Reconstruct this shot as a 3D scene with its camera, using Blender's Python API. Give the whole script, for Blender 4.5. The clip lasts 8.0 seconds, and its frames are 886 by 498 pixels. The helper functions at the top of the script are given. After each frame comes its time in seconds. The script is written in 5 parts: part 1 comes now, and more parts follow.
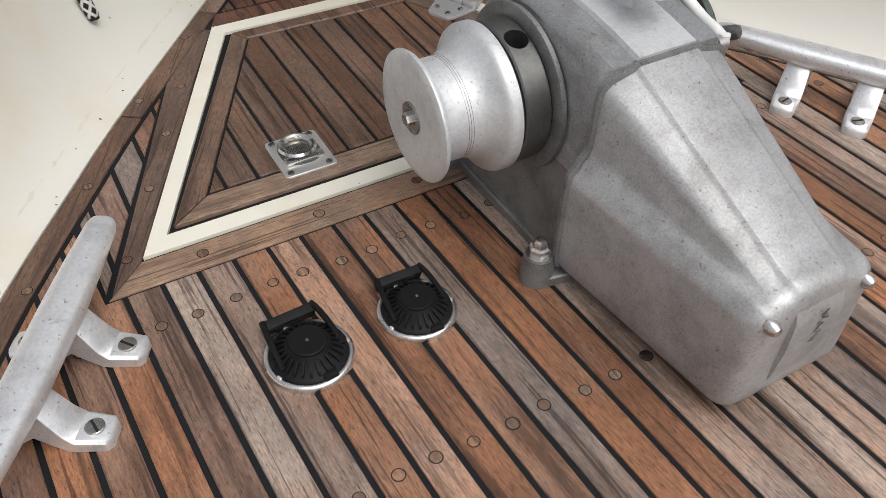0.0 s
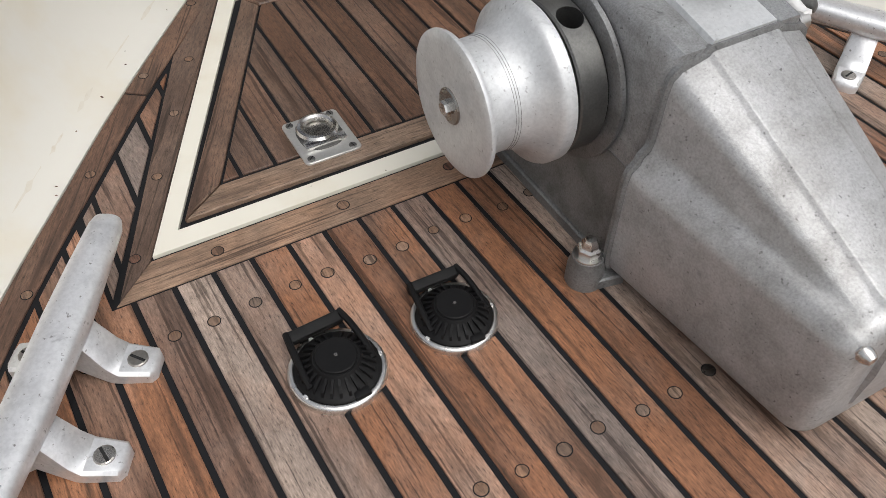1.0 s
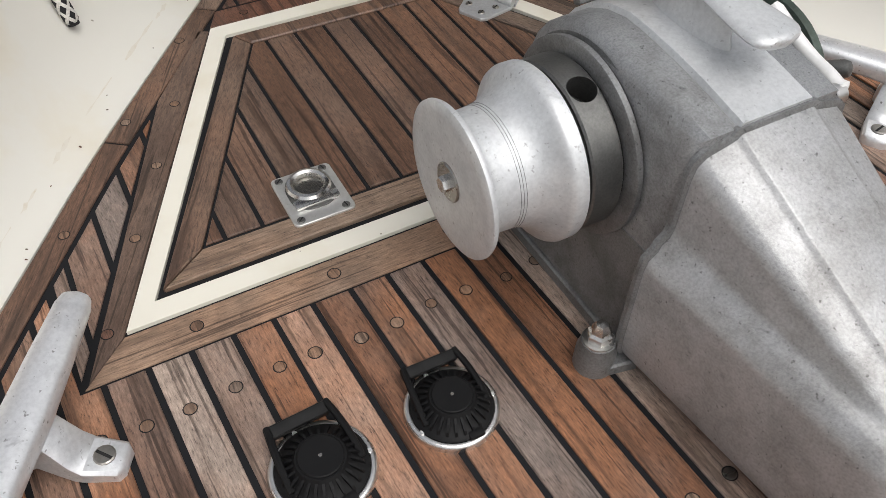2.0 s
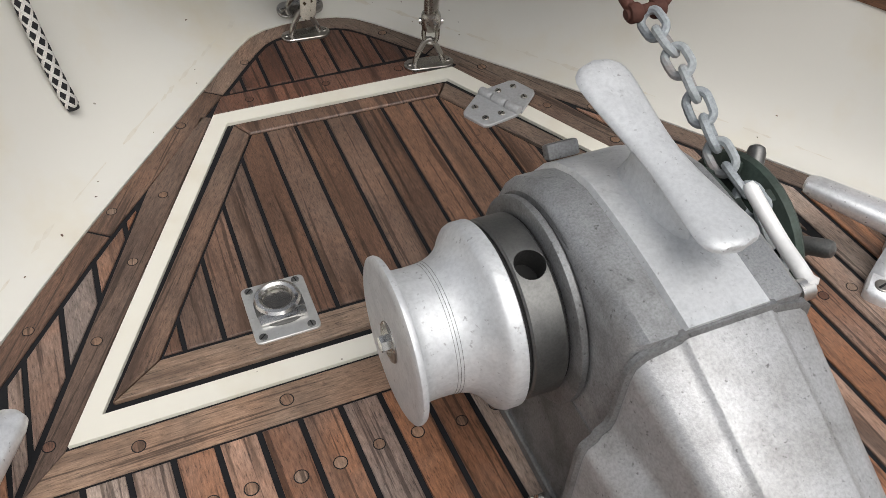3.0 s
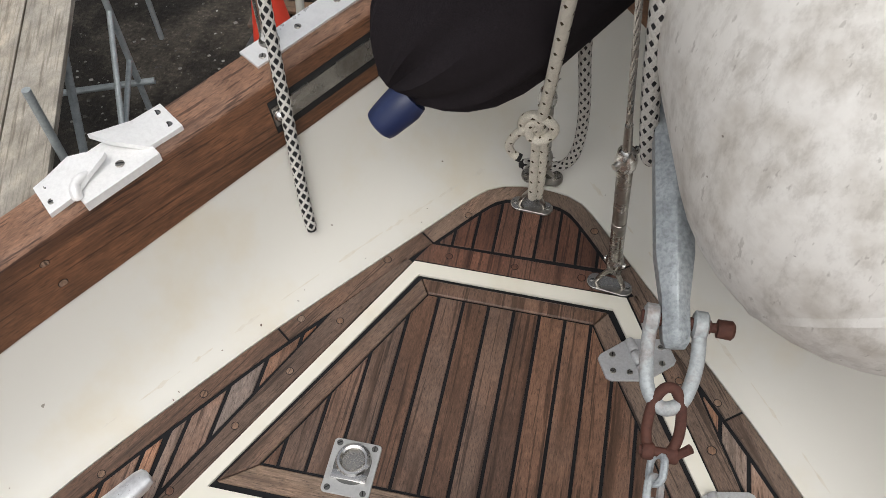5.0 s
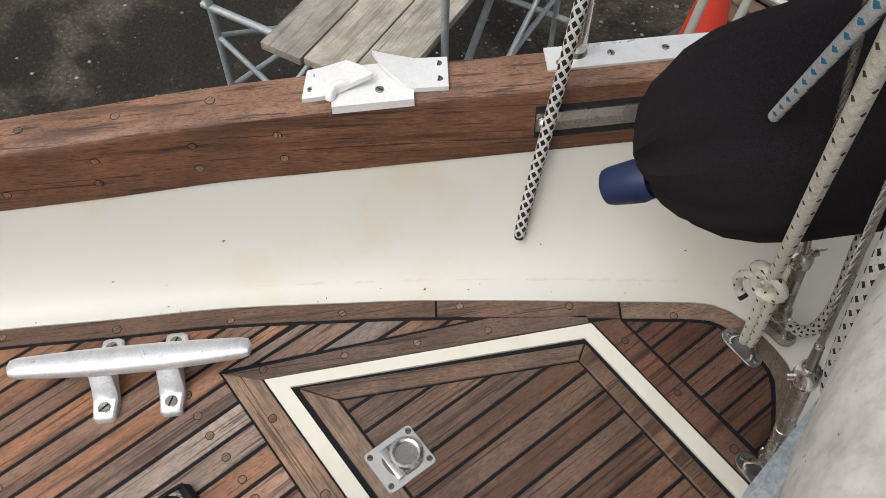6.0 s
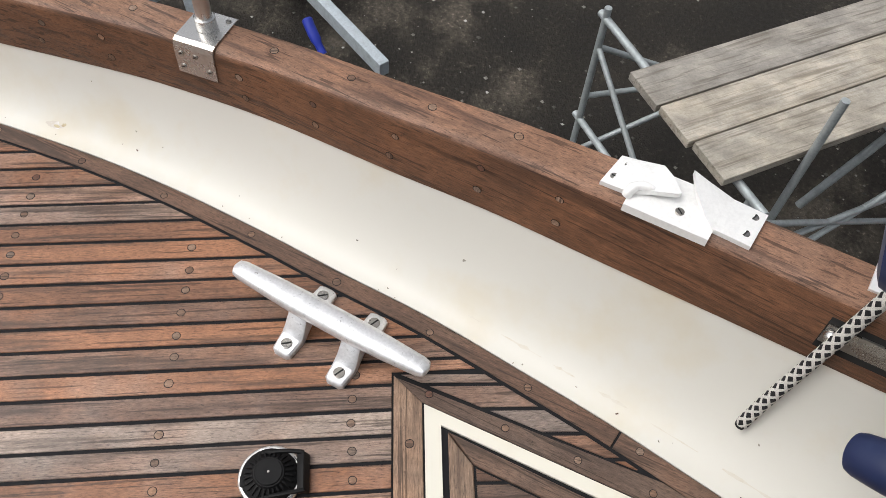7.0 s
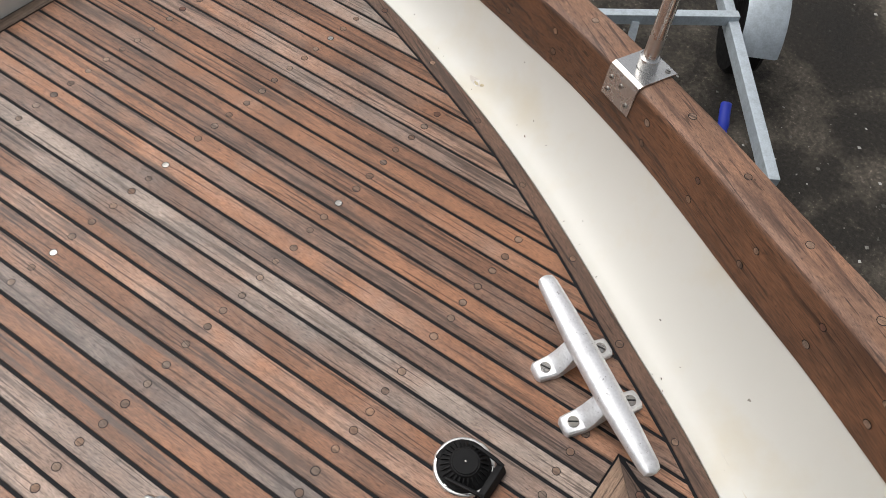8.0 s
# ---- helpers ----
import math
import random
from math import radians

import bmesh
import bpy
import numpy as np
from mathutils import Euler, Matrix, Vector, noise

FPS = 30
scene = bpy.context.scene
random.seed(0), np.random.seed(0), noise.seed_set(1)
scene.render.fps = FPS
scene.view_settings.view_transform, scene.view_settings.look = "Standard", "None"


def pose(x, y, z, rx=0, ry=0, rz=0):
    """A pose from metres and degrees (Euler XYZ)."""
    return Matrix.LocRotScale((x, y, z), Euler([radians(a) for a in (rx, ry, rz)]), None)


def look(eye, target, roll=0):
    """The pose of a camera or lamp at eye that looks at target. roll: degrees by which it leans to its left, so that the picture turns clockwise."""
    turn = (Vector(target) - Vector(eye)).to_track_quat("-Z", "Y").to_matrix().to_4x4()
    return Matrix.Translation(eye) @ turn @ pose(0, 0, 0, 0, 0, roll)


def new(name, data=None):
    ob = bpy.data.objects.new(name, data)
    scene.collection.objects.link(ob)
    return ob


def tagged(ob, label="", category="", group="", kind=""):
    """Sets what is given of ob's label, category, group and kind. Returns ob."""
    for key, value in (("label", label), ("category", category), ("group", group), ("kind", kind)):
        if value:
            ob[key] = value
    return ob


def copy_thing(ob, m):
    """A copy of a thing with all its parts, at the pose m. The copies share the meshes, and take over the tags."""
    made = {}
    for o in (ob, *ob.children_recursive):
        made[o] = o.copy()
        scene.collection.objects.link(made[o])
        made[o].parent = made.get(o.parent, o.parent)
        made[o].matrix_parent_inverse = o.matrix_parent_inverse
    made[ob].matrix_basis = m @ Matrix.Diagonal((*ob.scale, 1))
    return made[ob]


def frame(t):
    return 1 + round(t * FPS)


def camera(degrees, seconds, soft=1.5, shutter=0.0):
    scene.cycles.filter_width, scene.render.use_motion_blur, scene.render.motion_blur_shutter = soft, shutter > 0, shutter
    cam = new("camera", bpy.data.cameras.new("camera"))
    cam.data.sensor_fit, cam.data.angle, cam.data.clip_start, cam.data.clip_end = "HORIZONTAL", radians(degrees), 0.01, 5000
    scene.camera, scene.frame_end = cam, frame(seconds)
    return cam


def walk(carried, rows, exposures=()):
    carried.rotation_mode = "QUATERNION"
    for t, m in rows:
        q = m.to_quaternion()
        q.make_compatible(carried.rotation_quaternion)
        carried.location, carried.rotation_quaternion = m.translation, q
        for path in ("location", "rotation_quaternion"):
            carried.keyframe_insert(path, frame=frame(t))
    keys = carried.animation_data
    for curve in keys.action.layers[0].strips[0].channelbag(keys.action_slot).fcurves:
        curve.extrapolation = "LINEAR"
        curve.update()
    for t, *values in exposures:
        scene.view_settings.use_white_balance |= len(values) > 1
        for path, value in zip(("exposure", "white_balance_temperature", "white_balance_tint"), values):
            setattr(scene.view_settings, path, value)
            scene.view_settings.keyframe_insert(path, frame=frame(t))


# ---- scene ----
cam = camera(56.4, 8.0, soft=0.8)
PATH = [
    (0, (-0.038, -0.725, 0.645), (0.685, 0.523, -0.741), 1.0),
    (0.5, (-0.037, -0.688, 0.635), (0.681, 0.514, -0.793), 1.5),
    (1, (-0.021, -0.628, 0.622), (0.65, 0.55, -0.848), 0.7),
    (1.2, (-0.007, -0.604, 0.622), (0.644, 0.568, -0.862), 0.2),
    (2.3, (0.054, -0.513, 0.627), (0.706, 0.688, -0.833), 1.3),
    (2.5, (0.075, -0.493, 0.637), (0.713, 0.728, -0.813), 1.7),
    (3, (0.151, -0.496, 0.681), (0.716, 0.783, -0.749), 2.0),
    (3.5, (0.217, -0.52, 0.847), (0.615, 0.768, -0.63), 0.7),
    (4, (0.306, -0.502, 1.064), (0.464, 0.769, -0.472), -3.3),
    (4.2, (0.323, -0.486, 1.108), (0.418, 0.76, -0.454), -3.6),
    (5.3, (0.526, -0.237, 1.111), (0.044, 0.836, -0.507), -0.6),
    (5.5, (0.562, -0.193, 1.114), (-0.065, 0.79, -0.512), 0.1),
    (6, (0.582, -0.129, 1.131), (-0.305, 0.58, -0.515), 1.2),
    (6.5, (0.542, -0.09, 1.143), (-0.484, 0.374, -0.51), 2.3),
    (7, (0.489, -0.041, 1.143), (-0.623, 0.071, -0.516), 4.9),
    (7.5, (0.492, -0.03, 1.133), (-0.619, -0.292, -0.51), 5.6),
    (8, (0.511, -0.064, 1.148), (-0.477, -0.638, -0.493), 7.8),
]
walk(cam, [(t, look(eye, target, roll)) for t, eye, target, roll in PATH],
     [(0, -0.10), (1.2, -0.12), (2.5, -0.09), (3.5, -0.2), (4.2, -0.18), (5.5, -0.1), (6.5, -0.02), (7.0, 0.02), (8.0, -0.1)])

# ---- world, sun, exposure ----
world = bpy.data.worlds.new("overcast_sky")
scene.world = world
world.use_nodes = True
wn = world.node_tree.nodes
sky = wn.new("ShaderNodeTexSky")
sky.sky_type, sky.sun_disc = "NISHITA", False
sky.sun_elevation, sky.sun_rotation = radians(60), radians(172)
sky.air_density, sky.dust_density, sky.ozone_density = 1.0, 6.0, 1.0
sky_grey = wn.new("ShaderNodeHueSaturation")
sky_grey.inputs["Saturation"].default_value = 0.25
world.node_tree.links.new(sky.outputs[0], sky_grey.inputs["Color"])
world.node_tree.links.new(sky_grey.outputs[0], wn["Background"].inputs[0])
wn["Background"].inputs[1].default_value = 0.15
sun_data = bpy.data.lights.new("sun", "SUN")
sun_data.energy, sun_data.angle, sun_data.color = 0.8, radians(60), (1.0, 0.98, 0.96)
sun = new("sun", sun_data)
sun.matrix_world = look((0.58, -1.95, 3.42), (0.3, 0.0, 0.0))


# ---- materials ----
def material(name):
    mat = bpy.data.materials.new(name)
    mat.use_nodes = True
    return mat, mat.node_tree, mat.node_tree.nodes["Principled BSDF"]


def node(tree, kind, **values):
    nd = tree.nodes.new(kind)
    for key, value in values.items():
        nd.inputs[key.replace("_", " ")].default_value = value
    return nd


def ramp(tree, source, stops):
    nd = tree.nodes.new("ShaderNodeValToRGB")
    el = nd.color_ramp.elements
    while len(el) < len(stops):
        el.new(0.5)
    for e, (place, colour) in zip(el, stops):
        e.position, e.color = place, (*colour, 1)
    tree.links.new(source, nd.inputs[0])
    return nd.outputs[0]


def mixed(tree, factor, a, b, mode="MIX"):
    nd = tree.nodes.new("ShaderNodeMix")
    nd.data_type, nd.blend_type = "RGBA", mode
    for value, sock in ((factor, nd.inputs[0]), (a, nd.inputs[6]), (b, nd.inputs[7])):
        if isinstance(value, (int, float)):
            sock.default_value = value
        elif isinstance(value, tuple):
            sock.default_value = (*value, 1)
        else:
            tree.links.new(value, sock)
    return nd.outputs[2]


def noise_tex(tree, scale, detail=4, rough=0.6, stretch=None, shift=False, turn=0.0):
    """Noise in the thing's own metres, drawn out along an axis; shift: another cut of it for each piece."""
    coords = tree.nodes.new("ShaderNodeTexCoord")
    vec = coords.outputs["Object"]
    if shift:
        info = tree.nodes.new("ShaderNodeObjectInfo")
        scl = tree.nodes.new("ShaderNodeMath")
        scl.operation = "MULTIPLY"
        scl.inputs[1].default_value = 37.0
        tree.links.new(info.outputs["Random"], scl.inputs[0])
        add = tree.nodes.new("ShaderNodeVectorMath")
        tree.links.new(vec, add.inputs[0])
        tree.links.new(scl.outputs[0], add.inputs[1])
        vec = add.outputs[0]
    turned_map = tree.nodes.new("ShaderNodeMapping")
    turned_map.inputs["Rotation"].default_value = (0, 0, -turn)
    tree.links.new(vec, turned_map.inputs[0])
    mapping = tree.nodes.new("ShaderNodeMapping")
    mapping.inputs["Scale"].default_value = stretch or (1, 1, 1)
    tree.links.new(turned_map.outputs[0], mapping.inputs[0])
    nd = node(tree, "ShaderNodeTexNoise", Scale=scale, Detail=detail, Roughness=rough)
    tree.links.new(mapping.outputs[0], nd.inputs["Vector"])
    return nd.outputs[0]


def bump(tree, bsdf, height, strength, distance):
    nd = node(tree, "ShaderNodeBump", Strength=strength, Distance=distance)
    tree.links.new(height, nd.inputs["Height"])
    tree.links.new(nd.outputs[0], bsdf.inputs["Normal"])


def math_node(tree, op, a, b=0.0, clamp=False):
    nd = tree.nodes.new("ShaderNodeMath")
    nd.operation, nd.use_clamp = op, clamp
    for value, sock in ((a, nd.inputs[0]), (b, nd.inputs[1])):
        if isinstance(value, (int, float)):
            sock.default_value = value
        else:
            tree.links.new(value, sock)
    return nd.outputs[0]


def wood(name, dark, warm, grey, along=(1, 1, 1), turn=0.0, roughness=0.62, greyness=0.5, grain=1.0):
    """Weathered teak: each piece leans to warm or grey by chance; fine grain and worn patches."""
    mat, tree, bsdf = material(name)
    info = tree.nodes.new("ShaderNodeObjectInfo")
    patches = noise_tex(tree, 5.0, 3, 0.6, tuple(0.45 if a < 1 else 1.6 for a in along), True, turn)
    lean = math_node(tree, "ADD", math_node(tree, "MULTIPLY", info.outputs["Random"], 1.25), math_node(tree, "MULTIPLY", patches, 0.8))
    weather = noise_tex(tree, 7.0, 5, 0.65)
    lean = math_node(tree, "ADD", lean, math_node(tree, "MULTIPLY", math_node(tree, "SUBTRACT", weather, 0.5), 1.5))
    lean = math_node(tree, "SUBTRACT", lean, 1.02 - greyness, True)
    base = mixed(tree, lean, warm, grey)
    worn = noise_tex(tree, 11.0, 6, 0.7, (1.0, 0.6, 1.0))
    base = mixed(tree, 1.0, base, ramp(tree, worn, [(0.32, (0.70, 0.70, 0.71)), (0.5, (1.0, 1.0, 1.0)), (0.68, (1.38, 1.36, 1.34))]), "MULTIPLY")
    short = tuple(min(1.0, a * 2.6) for a in along)
    fine = noise_tex(tree, 620.0, 6, 0.78, short, True, turn)
    strands = ramp(tree, fine, [(0.34, (0.20, 0.19, 0.19)), (0.44, (0.78, 0.78, 0.78)), (0.55, (1.04, 1.04, 1.04)), (0.68, (1.5, 1.49, 1.48))])
    col = mixed(tree, grain, base, strands, "MULTIPLY")
    thin = tuple(a * 0.4 if a < 1 else 1.0 for a in along)
    splits = ramp(tree, noise_tex(tree, 210.0, 2, 0.5, thin, True, turn), [(0.355, (0.25, 0.23, 0.22)), (0.40, (1, 1, 1))])
    col = mixed(tree, 0.8 * grain, col, splits, "MULTIPLY")
    broad = noise_tex(tree, 60.0, 3, 0.6, along, True, turn)
    dark_streaks = ramp(tree, broad, [(0.34, (1, 1, 1)), (0.48, (0, 0, 0))])
    dk = math_node(tree, "MULTIPLY", dark_streaks, 0.7)
    col = mixed(tree, dk, col, dark)
    tone = math_node(tree, "FRACT", math_node(tree, "MULTIPLY", info.outputs["Random"], 7.3))
    toned = ramp(tree, tone, [(0.0, (0.66, 0.66, 0.68)), (0.5, (0.92, 0.92, 0.92)), (1.0, (1.28, 1.26, 1.24))])
    col = mixed(tree, 1.0, col, toned, "MULTIPLY")
    spots = ramp(tree, noise_tex(tree, 95.0, 2, 0.5, None, True), [(0.70, (1, 1, 1)), (0.78, (0.35, 0.33, 0.31))])
    col = mixed(tree, 0.6, col, spots, "MULTIPLY")
    tree.links.new(col, bsdf.inputs["Base Color"])
    tree.links.new(ramp(tree, broad, [(0.3, (roughness - 0.14,) * 3), (0.7, (roughness + 0.1,) * 3)]), bsdf.inputs["Roughness"])
    bump(tree, bsdf, fine, 0.55, 0.0008)
    return mat


def metal(name, colour, roughness, pits=0.3, scale=500.0, stain=(0.5, 0.5, 0.48), metallic=1.0, stain_at=0.6, relief=0.0005, speck=0.0):
    mat, tree, bsdf = material(name)
    fine = noise_tex(tree, scale, 3, 0.6)
    broad = noise_tex(tree, 22.0, 4, 0.65)
    col = mixed(tree, math_node(tree, "MULTIPLY", ramp(tree, broad, [(stain_at - 0.12, (0, 0, 0)), (stain_at + 0.12, (1, 1, 1))]), 0.7), colour, stain)
    col = mixed(tree, pits, col, ramp(tree, fine, [(0.3, (0.6, 0.6, 0.6)), (0.62, (1.1, 1.1, 1.1))]), "MULTIPLY")
    if speck:
        dots = ramp(tree, noise_tex(tree, 230.0, 2, 0.55), [(0.66, (1, 1, 1)), (0.76, (0.30, 0.29, 0.28))])
        col = mixed(tree, speck, col, dots, "MULTIPLY")
        scuffs = ramp(tree, noise_tex(tree, 75.0, 4, 0.65, (1.0, 0.35, 1.0), False, 0.7), [(0.63, (1, 1, 1)), (0.73, (0.42, 0.42, 0.43))])
        col = mixed(tree, math_node(tree, "MULTIPLY", ramp(tree, broad, [(0.42, (0, 0, 0)), (0.6, (1, 1, 1))]), speck), col, mixed(tree, 1.0, col, scuffs, "MULTIPLY"))
    tree.links.new(col, bsdf.inputs["Base Color"])
    bsdf.inputs["Metallic"].default_value = metallic
    tree.links.new(ramp(tree, broad, [(0.3, (roughness - 0.08,) * 3), (0.7, (roughness + 0.12,) * 3)]), bsdf.inputs["Roughness"])
    bump(tree, bsdf, fine, pits, relief)
    return mat


def painted(name, colour, roughness, stain, stain_low=0.55, stain_high=0.8, scale=6.0, speck=True, coat=0.0):
    mat, tree, bsdf = material(name)
    broad = noise_tex(tree, scale, 5, 0.6)
    col = mixed(tree, math_node(tree, "MULTIPLY", ramp(tree, broad, [(stain_low, (0, 0, 0)), (stain_high, (1, 1, 1))]), 0.8), colour, stain)
    if speck:
        dots = ramp(tree, noise_tex(tree, 70.0, 2, 0.4), [(0.785, (1, 1, 1)), (0.80, (0.25, 0.22, 0.18))])
        col = mixed(tree, 0.8, col, dots, "MULTIPLY")
    tree.links.new(col, bsdf.inputs["Base Color"])
    tree.links.new(ramp(tree, noise_tex(tree, 40.0, 3), [(0.3, (roughness - 0.08,) * 3), (0.7, (roughness + 0.08,) * 3)]), bsdf.inputs["Roughness"])
    bsdf.inputs["Coat Weight"].default_value = coat
    bump(tree, bsdf, noise_tex(tree, 25.0, 3), 0.12, 0.002)
    return mat


ALONG_Y = (1.0, 0.06, 1.0)
teak_deck = wood("weathered_teak_deck", (0.045, 0.026, 0.017), (0.325, 0.150, 0.078), (0.315, 0.25, 0.21), ALONG_Y, 0.045, roughness=0.44, greyness=0.46)
teak_hatch = wood("weathered_teak_hatch", (0.045, 0.026, 0.017), (0.158, 0.086, 0.055), (0.150, 0.108, 0.086), ALONG_Y, 0.0, roughness=0.46, greyness=0.4)
teak_dark = wood("dark_teak_bow", (0.03, 0.012, 0.008), (0.122, 0.052, 0.031), (0.14, 0.078, 0.055), ALONG_Y, 0.0, greyness=0.25)
teak_side = wood("teak_margin_port", (0.045, 0.026, 0.018), (0.175, 0.098, 0.064), (0.19, 0.14, 0.108), ALONG_Y, radians(-28), greyness=0.4)
teak_side_s = wood("teak_margin_starboard", (0.045, 0.026, 0.018), (0.175, 0.098, 0.064), (0.19, 0.14, 0.108), ALONG_Y, radians(28), greyness=0.4)
teak_cross = wood("teak_cross_board", (0.05, 0.028, 0.018), (0.23, 0.130, 0.078), (0.22, 0.16, 0.118), (0.035, 1, 1), 0.0, greyness=0.4)
teak_bung = wood("teak_bungs", (0.06, 0.035, 0.022), (0.25, 0.145, 0.09), (0.25, 0.18, 0.135), ALONG_Y, 0.0, greyness=0.45)
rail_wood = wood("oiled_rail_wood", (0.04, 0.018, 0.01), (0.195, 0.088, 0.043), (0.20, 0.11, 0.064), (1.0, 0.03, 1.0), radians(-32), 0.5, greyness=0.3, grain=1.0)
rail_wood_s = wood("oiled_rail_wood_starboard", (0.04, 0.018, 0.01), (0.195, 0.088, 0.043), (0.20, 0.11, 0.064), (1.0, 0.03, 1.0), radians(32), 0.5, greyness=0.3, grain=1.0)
# paler top wood: weathering plus the light from above, both in the colour
rail_top = wood("weathered_lit_rail_top", (0.09, 0.045, 0.03), (0.31, 0.165, 0.10), (0.34, 0.225, 0.165), ALONG_Y, radians(-32), 0.6, greyness=0.45)
rail_top_s = wood("weathered_lit_rail_top_starboard", (0.09, 0.045, 0.03), (0.31, 0.165, 0.10), (0.34, 0.225, 0.165), ALONG_Y, radians(32), 0.6, greyness=0.45)
caulk, t_, b_ = material("black_caulking")
b_.inputs["Base Color"].default_value = (0.012, 0.0122, 0.014, 1)
b_.inputs["Roughness"].default_value = 0.7
b_.inputs["Specular IOR Level"].default_value = 0.2
bump(t_, b_, noise_tex(t_, 160.0), 0.5, 0.001)
gelcoat = painted("cream_gelcoat", (0.665, 0.652, 0.598), 0.42, (0.63, 0.57, 0.44), 0.48, 0.74, 5.0)
cream = painted("cream_paint", (0.76, 0.735, 0.645), 0.42, (0.66, 0.60, 0.47), 0.5, 0.8, 9.0)


# ---- building helpers ----
def link_bm(name, bm, mat, parent=None, label="", smooth=False, sharp=38):
    mesh = bpy.data.meshes.new(name)
    bmesh.ops.recalc_face_normals(bm, faces=bm.faces[:])
    bm.to_mesh(mesh)
    bm.free()
    if smooth:
        for p in mesh.polygons:
            p.use_smooth = True
        mesh.set_sharp_from_angle(angle=radians(sharp))
    if mat:
        mesh.materials.append(mat)
    ob = new(name, mesh)
    if parent:
        ob.parent = parent
    if label:
        ob["label"] = label
    return ob


def part(name, bm, mat, parent, label="", smooth=True, sharp=38):
    """A piece built in the parent's own place; a parent that stands elsewhere keeps it where it was built."""
    ob = link_bm(name, bm, mat, parent, label, smooth, sharp)
    up = parent
    while up.parent:
        up = up.parent
    if up == parent and "base" in parent:
        ob.matrix_parent_inverse = Matrix.Translation(parent.location).inverted()
    return ob


def thing(name, label, category, group="", kind="", at=None):
    ob = new(name)
    ob.empty_display_size = 0.02
    if at is not None:
        ob.location = at
        ob["base"] = 1
    return tagged(ob, label, category, group, kind)


def cut(ob, bm):
    """Takes the body bm away from ob."""
    tool = link_bm("cutter", bm, None)
    mod = ob.modifiers.new("cut", "BOOLEAN")
    mod.object, mod.operation, mod.solver = tool, "DIFFERENCE", "EXACT"
    bpy.context.view_layer.update()
    made = bpy.data.meshes.new_from_object(ob.evaluated_get(bpy.context.evaluated_depsgraph_get()))
    ob.modifiers.clear()
    ob.data = made
    bpy.data.objects.remove(tool)


def prism(outline, z0, z1, chamfer=0.0):
    """An upright slab over an outline, its upper edge broken by chamfer."""
    bm = bmesh.new()
    add_prism(bm, outline, z0, z1, chamfer)
    return bm


def inset(outline, d):
    n, out = len(outline), []
    area = sum(outline[i - 1][0] * outline[i][1] - outline[i][0] * outline[i - 1][1] for i in range(n))
    side = 1 if area > 0 else -1
    for i in range(n):
        p, q, r = (Vector(outline[(i + k) % n]) for k in (-1, 0, 1))
        a, b = (q - p).normalized(), (r - q).normalized()
        na, nb = Vector((-a.y, a.x)) * side, Vector((-b.y, b.x)) * side
        m = na + nb
        m = m / max(m.length_squared, 0.4) * 2
        out.append(tuple(q + m * d))
    return out


def add_prism(bm, outline, z0, z1, chamfer=0.0):
    rings = [[(x, y, z0) for x, y in outline], [(x, y, z1 - chamfer) for x, y in outline]]
    if chamfer:
        rings.append([(x, y, z1) for x, y in inset(outline, chamfer)])
    vs = [[bm.verts.new(p) for p in ring] for ring in rings]
    n = len(outline)
    for a, b in zip(vs, vs[1:]):
        for i in range(n):
            bm.faces.new((a[i - 1], a[i], b[i], b[i - 1]))
    bm.faces.new(vs[-1])
    bm.faces.new(vs[0][::-1])


def loft(bm, rings, closed=True, cap=True):
    """Skin over rings of equally many points."""
    vs = [[bm.verts.new(p) for p in ring] for ring in rings]
    n = len(rings[0])
    for a, b in zip(vs, vs[1:]):
        for i in range(0 if closed else 1, n):
            bm.faces.new((a[i - 1], a[i], b[i], b[i - 1]))
    if cap and closed:
        bm.faces.new(vs[0][::-1])
        bm.faces.new(vs[-1])
    return vs


def lathe(profile, n=32, m=None, bm=None):
    """Turned body: profile of (radius, height) about z, laid by m."""
    bm = bm or bmesh.new()
    rings = []
    for r, z in profile:
        ring = [Vector((r * math.cos(2 * math.pi * i / n), r * math.sin(2 * math.pi * i / n), z)) for i in range(n)]
        rings.append([m @ p for p in ring] if m else ring)
    loft(bm, rings)
    return bm


def spline(points, steps=8):
    """A smooth line through points of any dimension."""
    pts = [Vector(p) for p in points]
    out = []
    for i in range(len(pts) - 1):
        p0, p1, p2, p3 = pts[max(i - 1, 0)], pts[i], pts[i + 1], pts[min(i + 2, len(pts) - 1)]
        for k in range(steps):
            t = k / steps
            out.append(0.5 * (2 * p1 + (p2 - p0) * t + (2 * p0 - 5 * p1 + 4 * p2 - p3) * t * t + (3 * p1 - p0 - 3 * p2 + p3) * t ** 3))
    out.append(pts[-1])
    return out


def resample(pts, n):
    lengths = [0.0]
    for a, b in zip(pts, pts[1:]):
        lengths.append(lengths[-1] + (b - a).length)
    out, k = [], 0
    for i in range(n):
        d = lengths[-1] * i / (n - 1)
        while k < len(pts) - 2 and lengths[k + 1] < d:
            k += 1
        span = lengths[k + 1] - lengths[k]
        out.append(pts[k].lerp(pts[k + 1], min(1.0, (d - lengths[k]) / span if span else 0)))
    return out


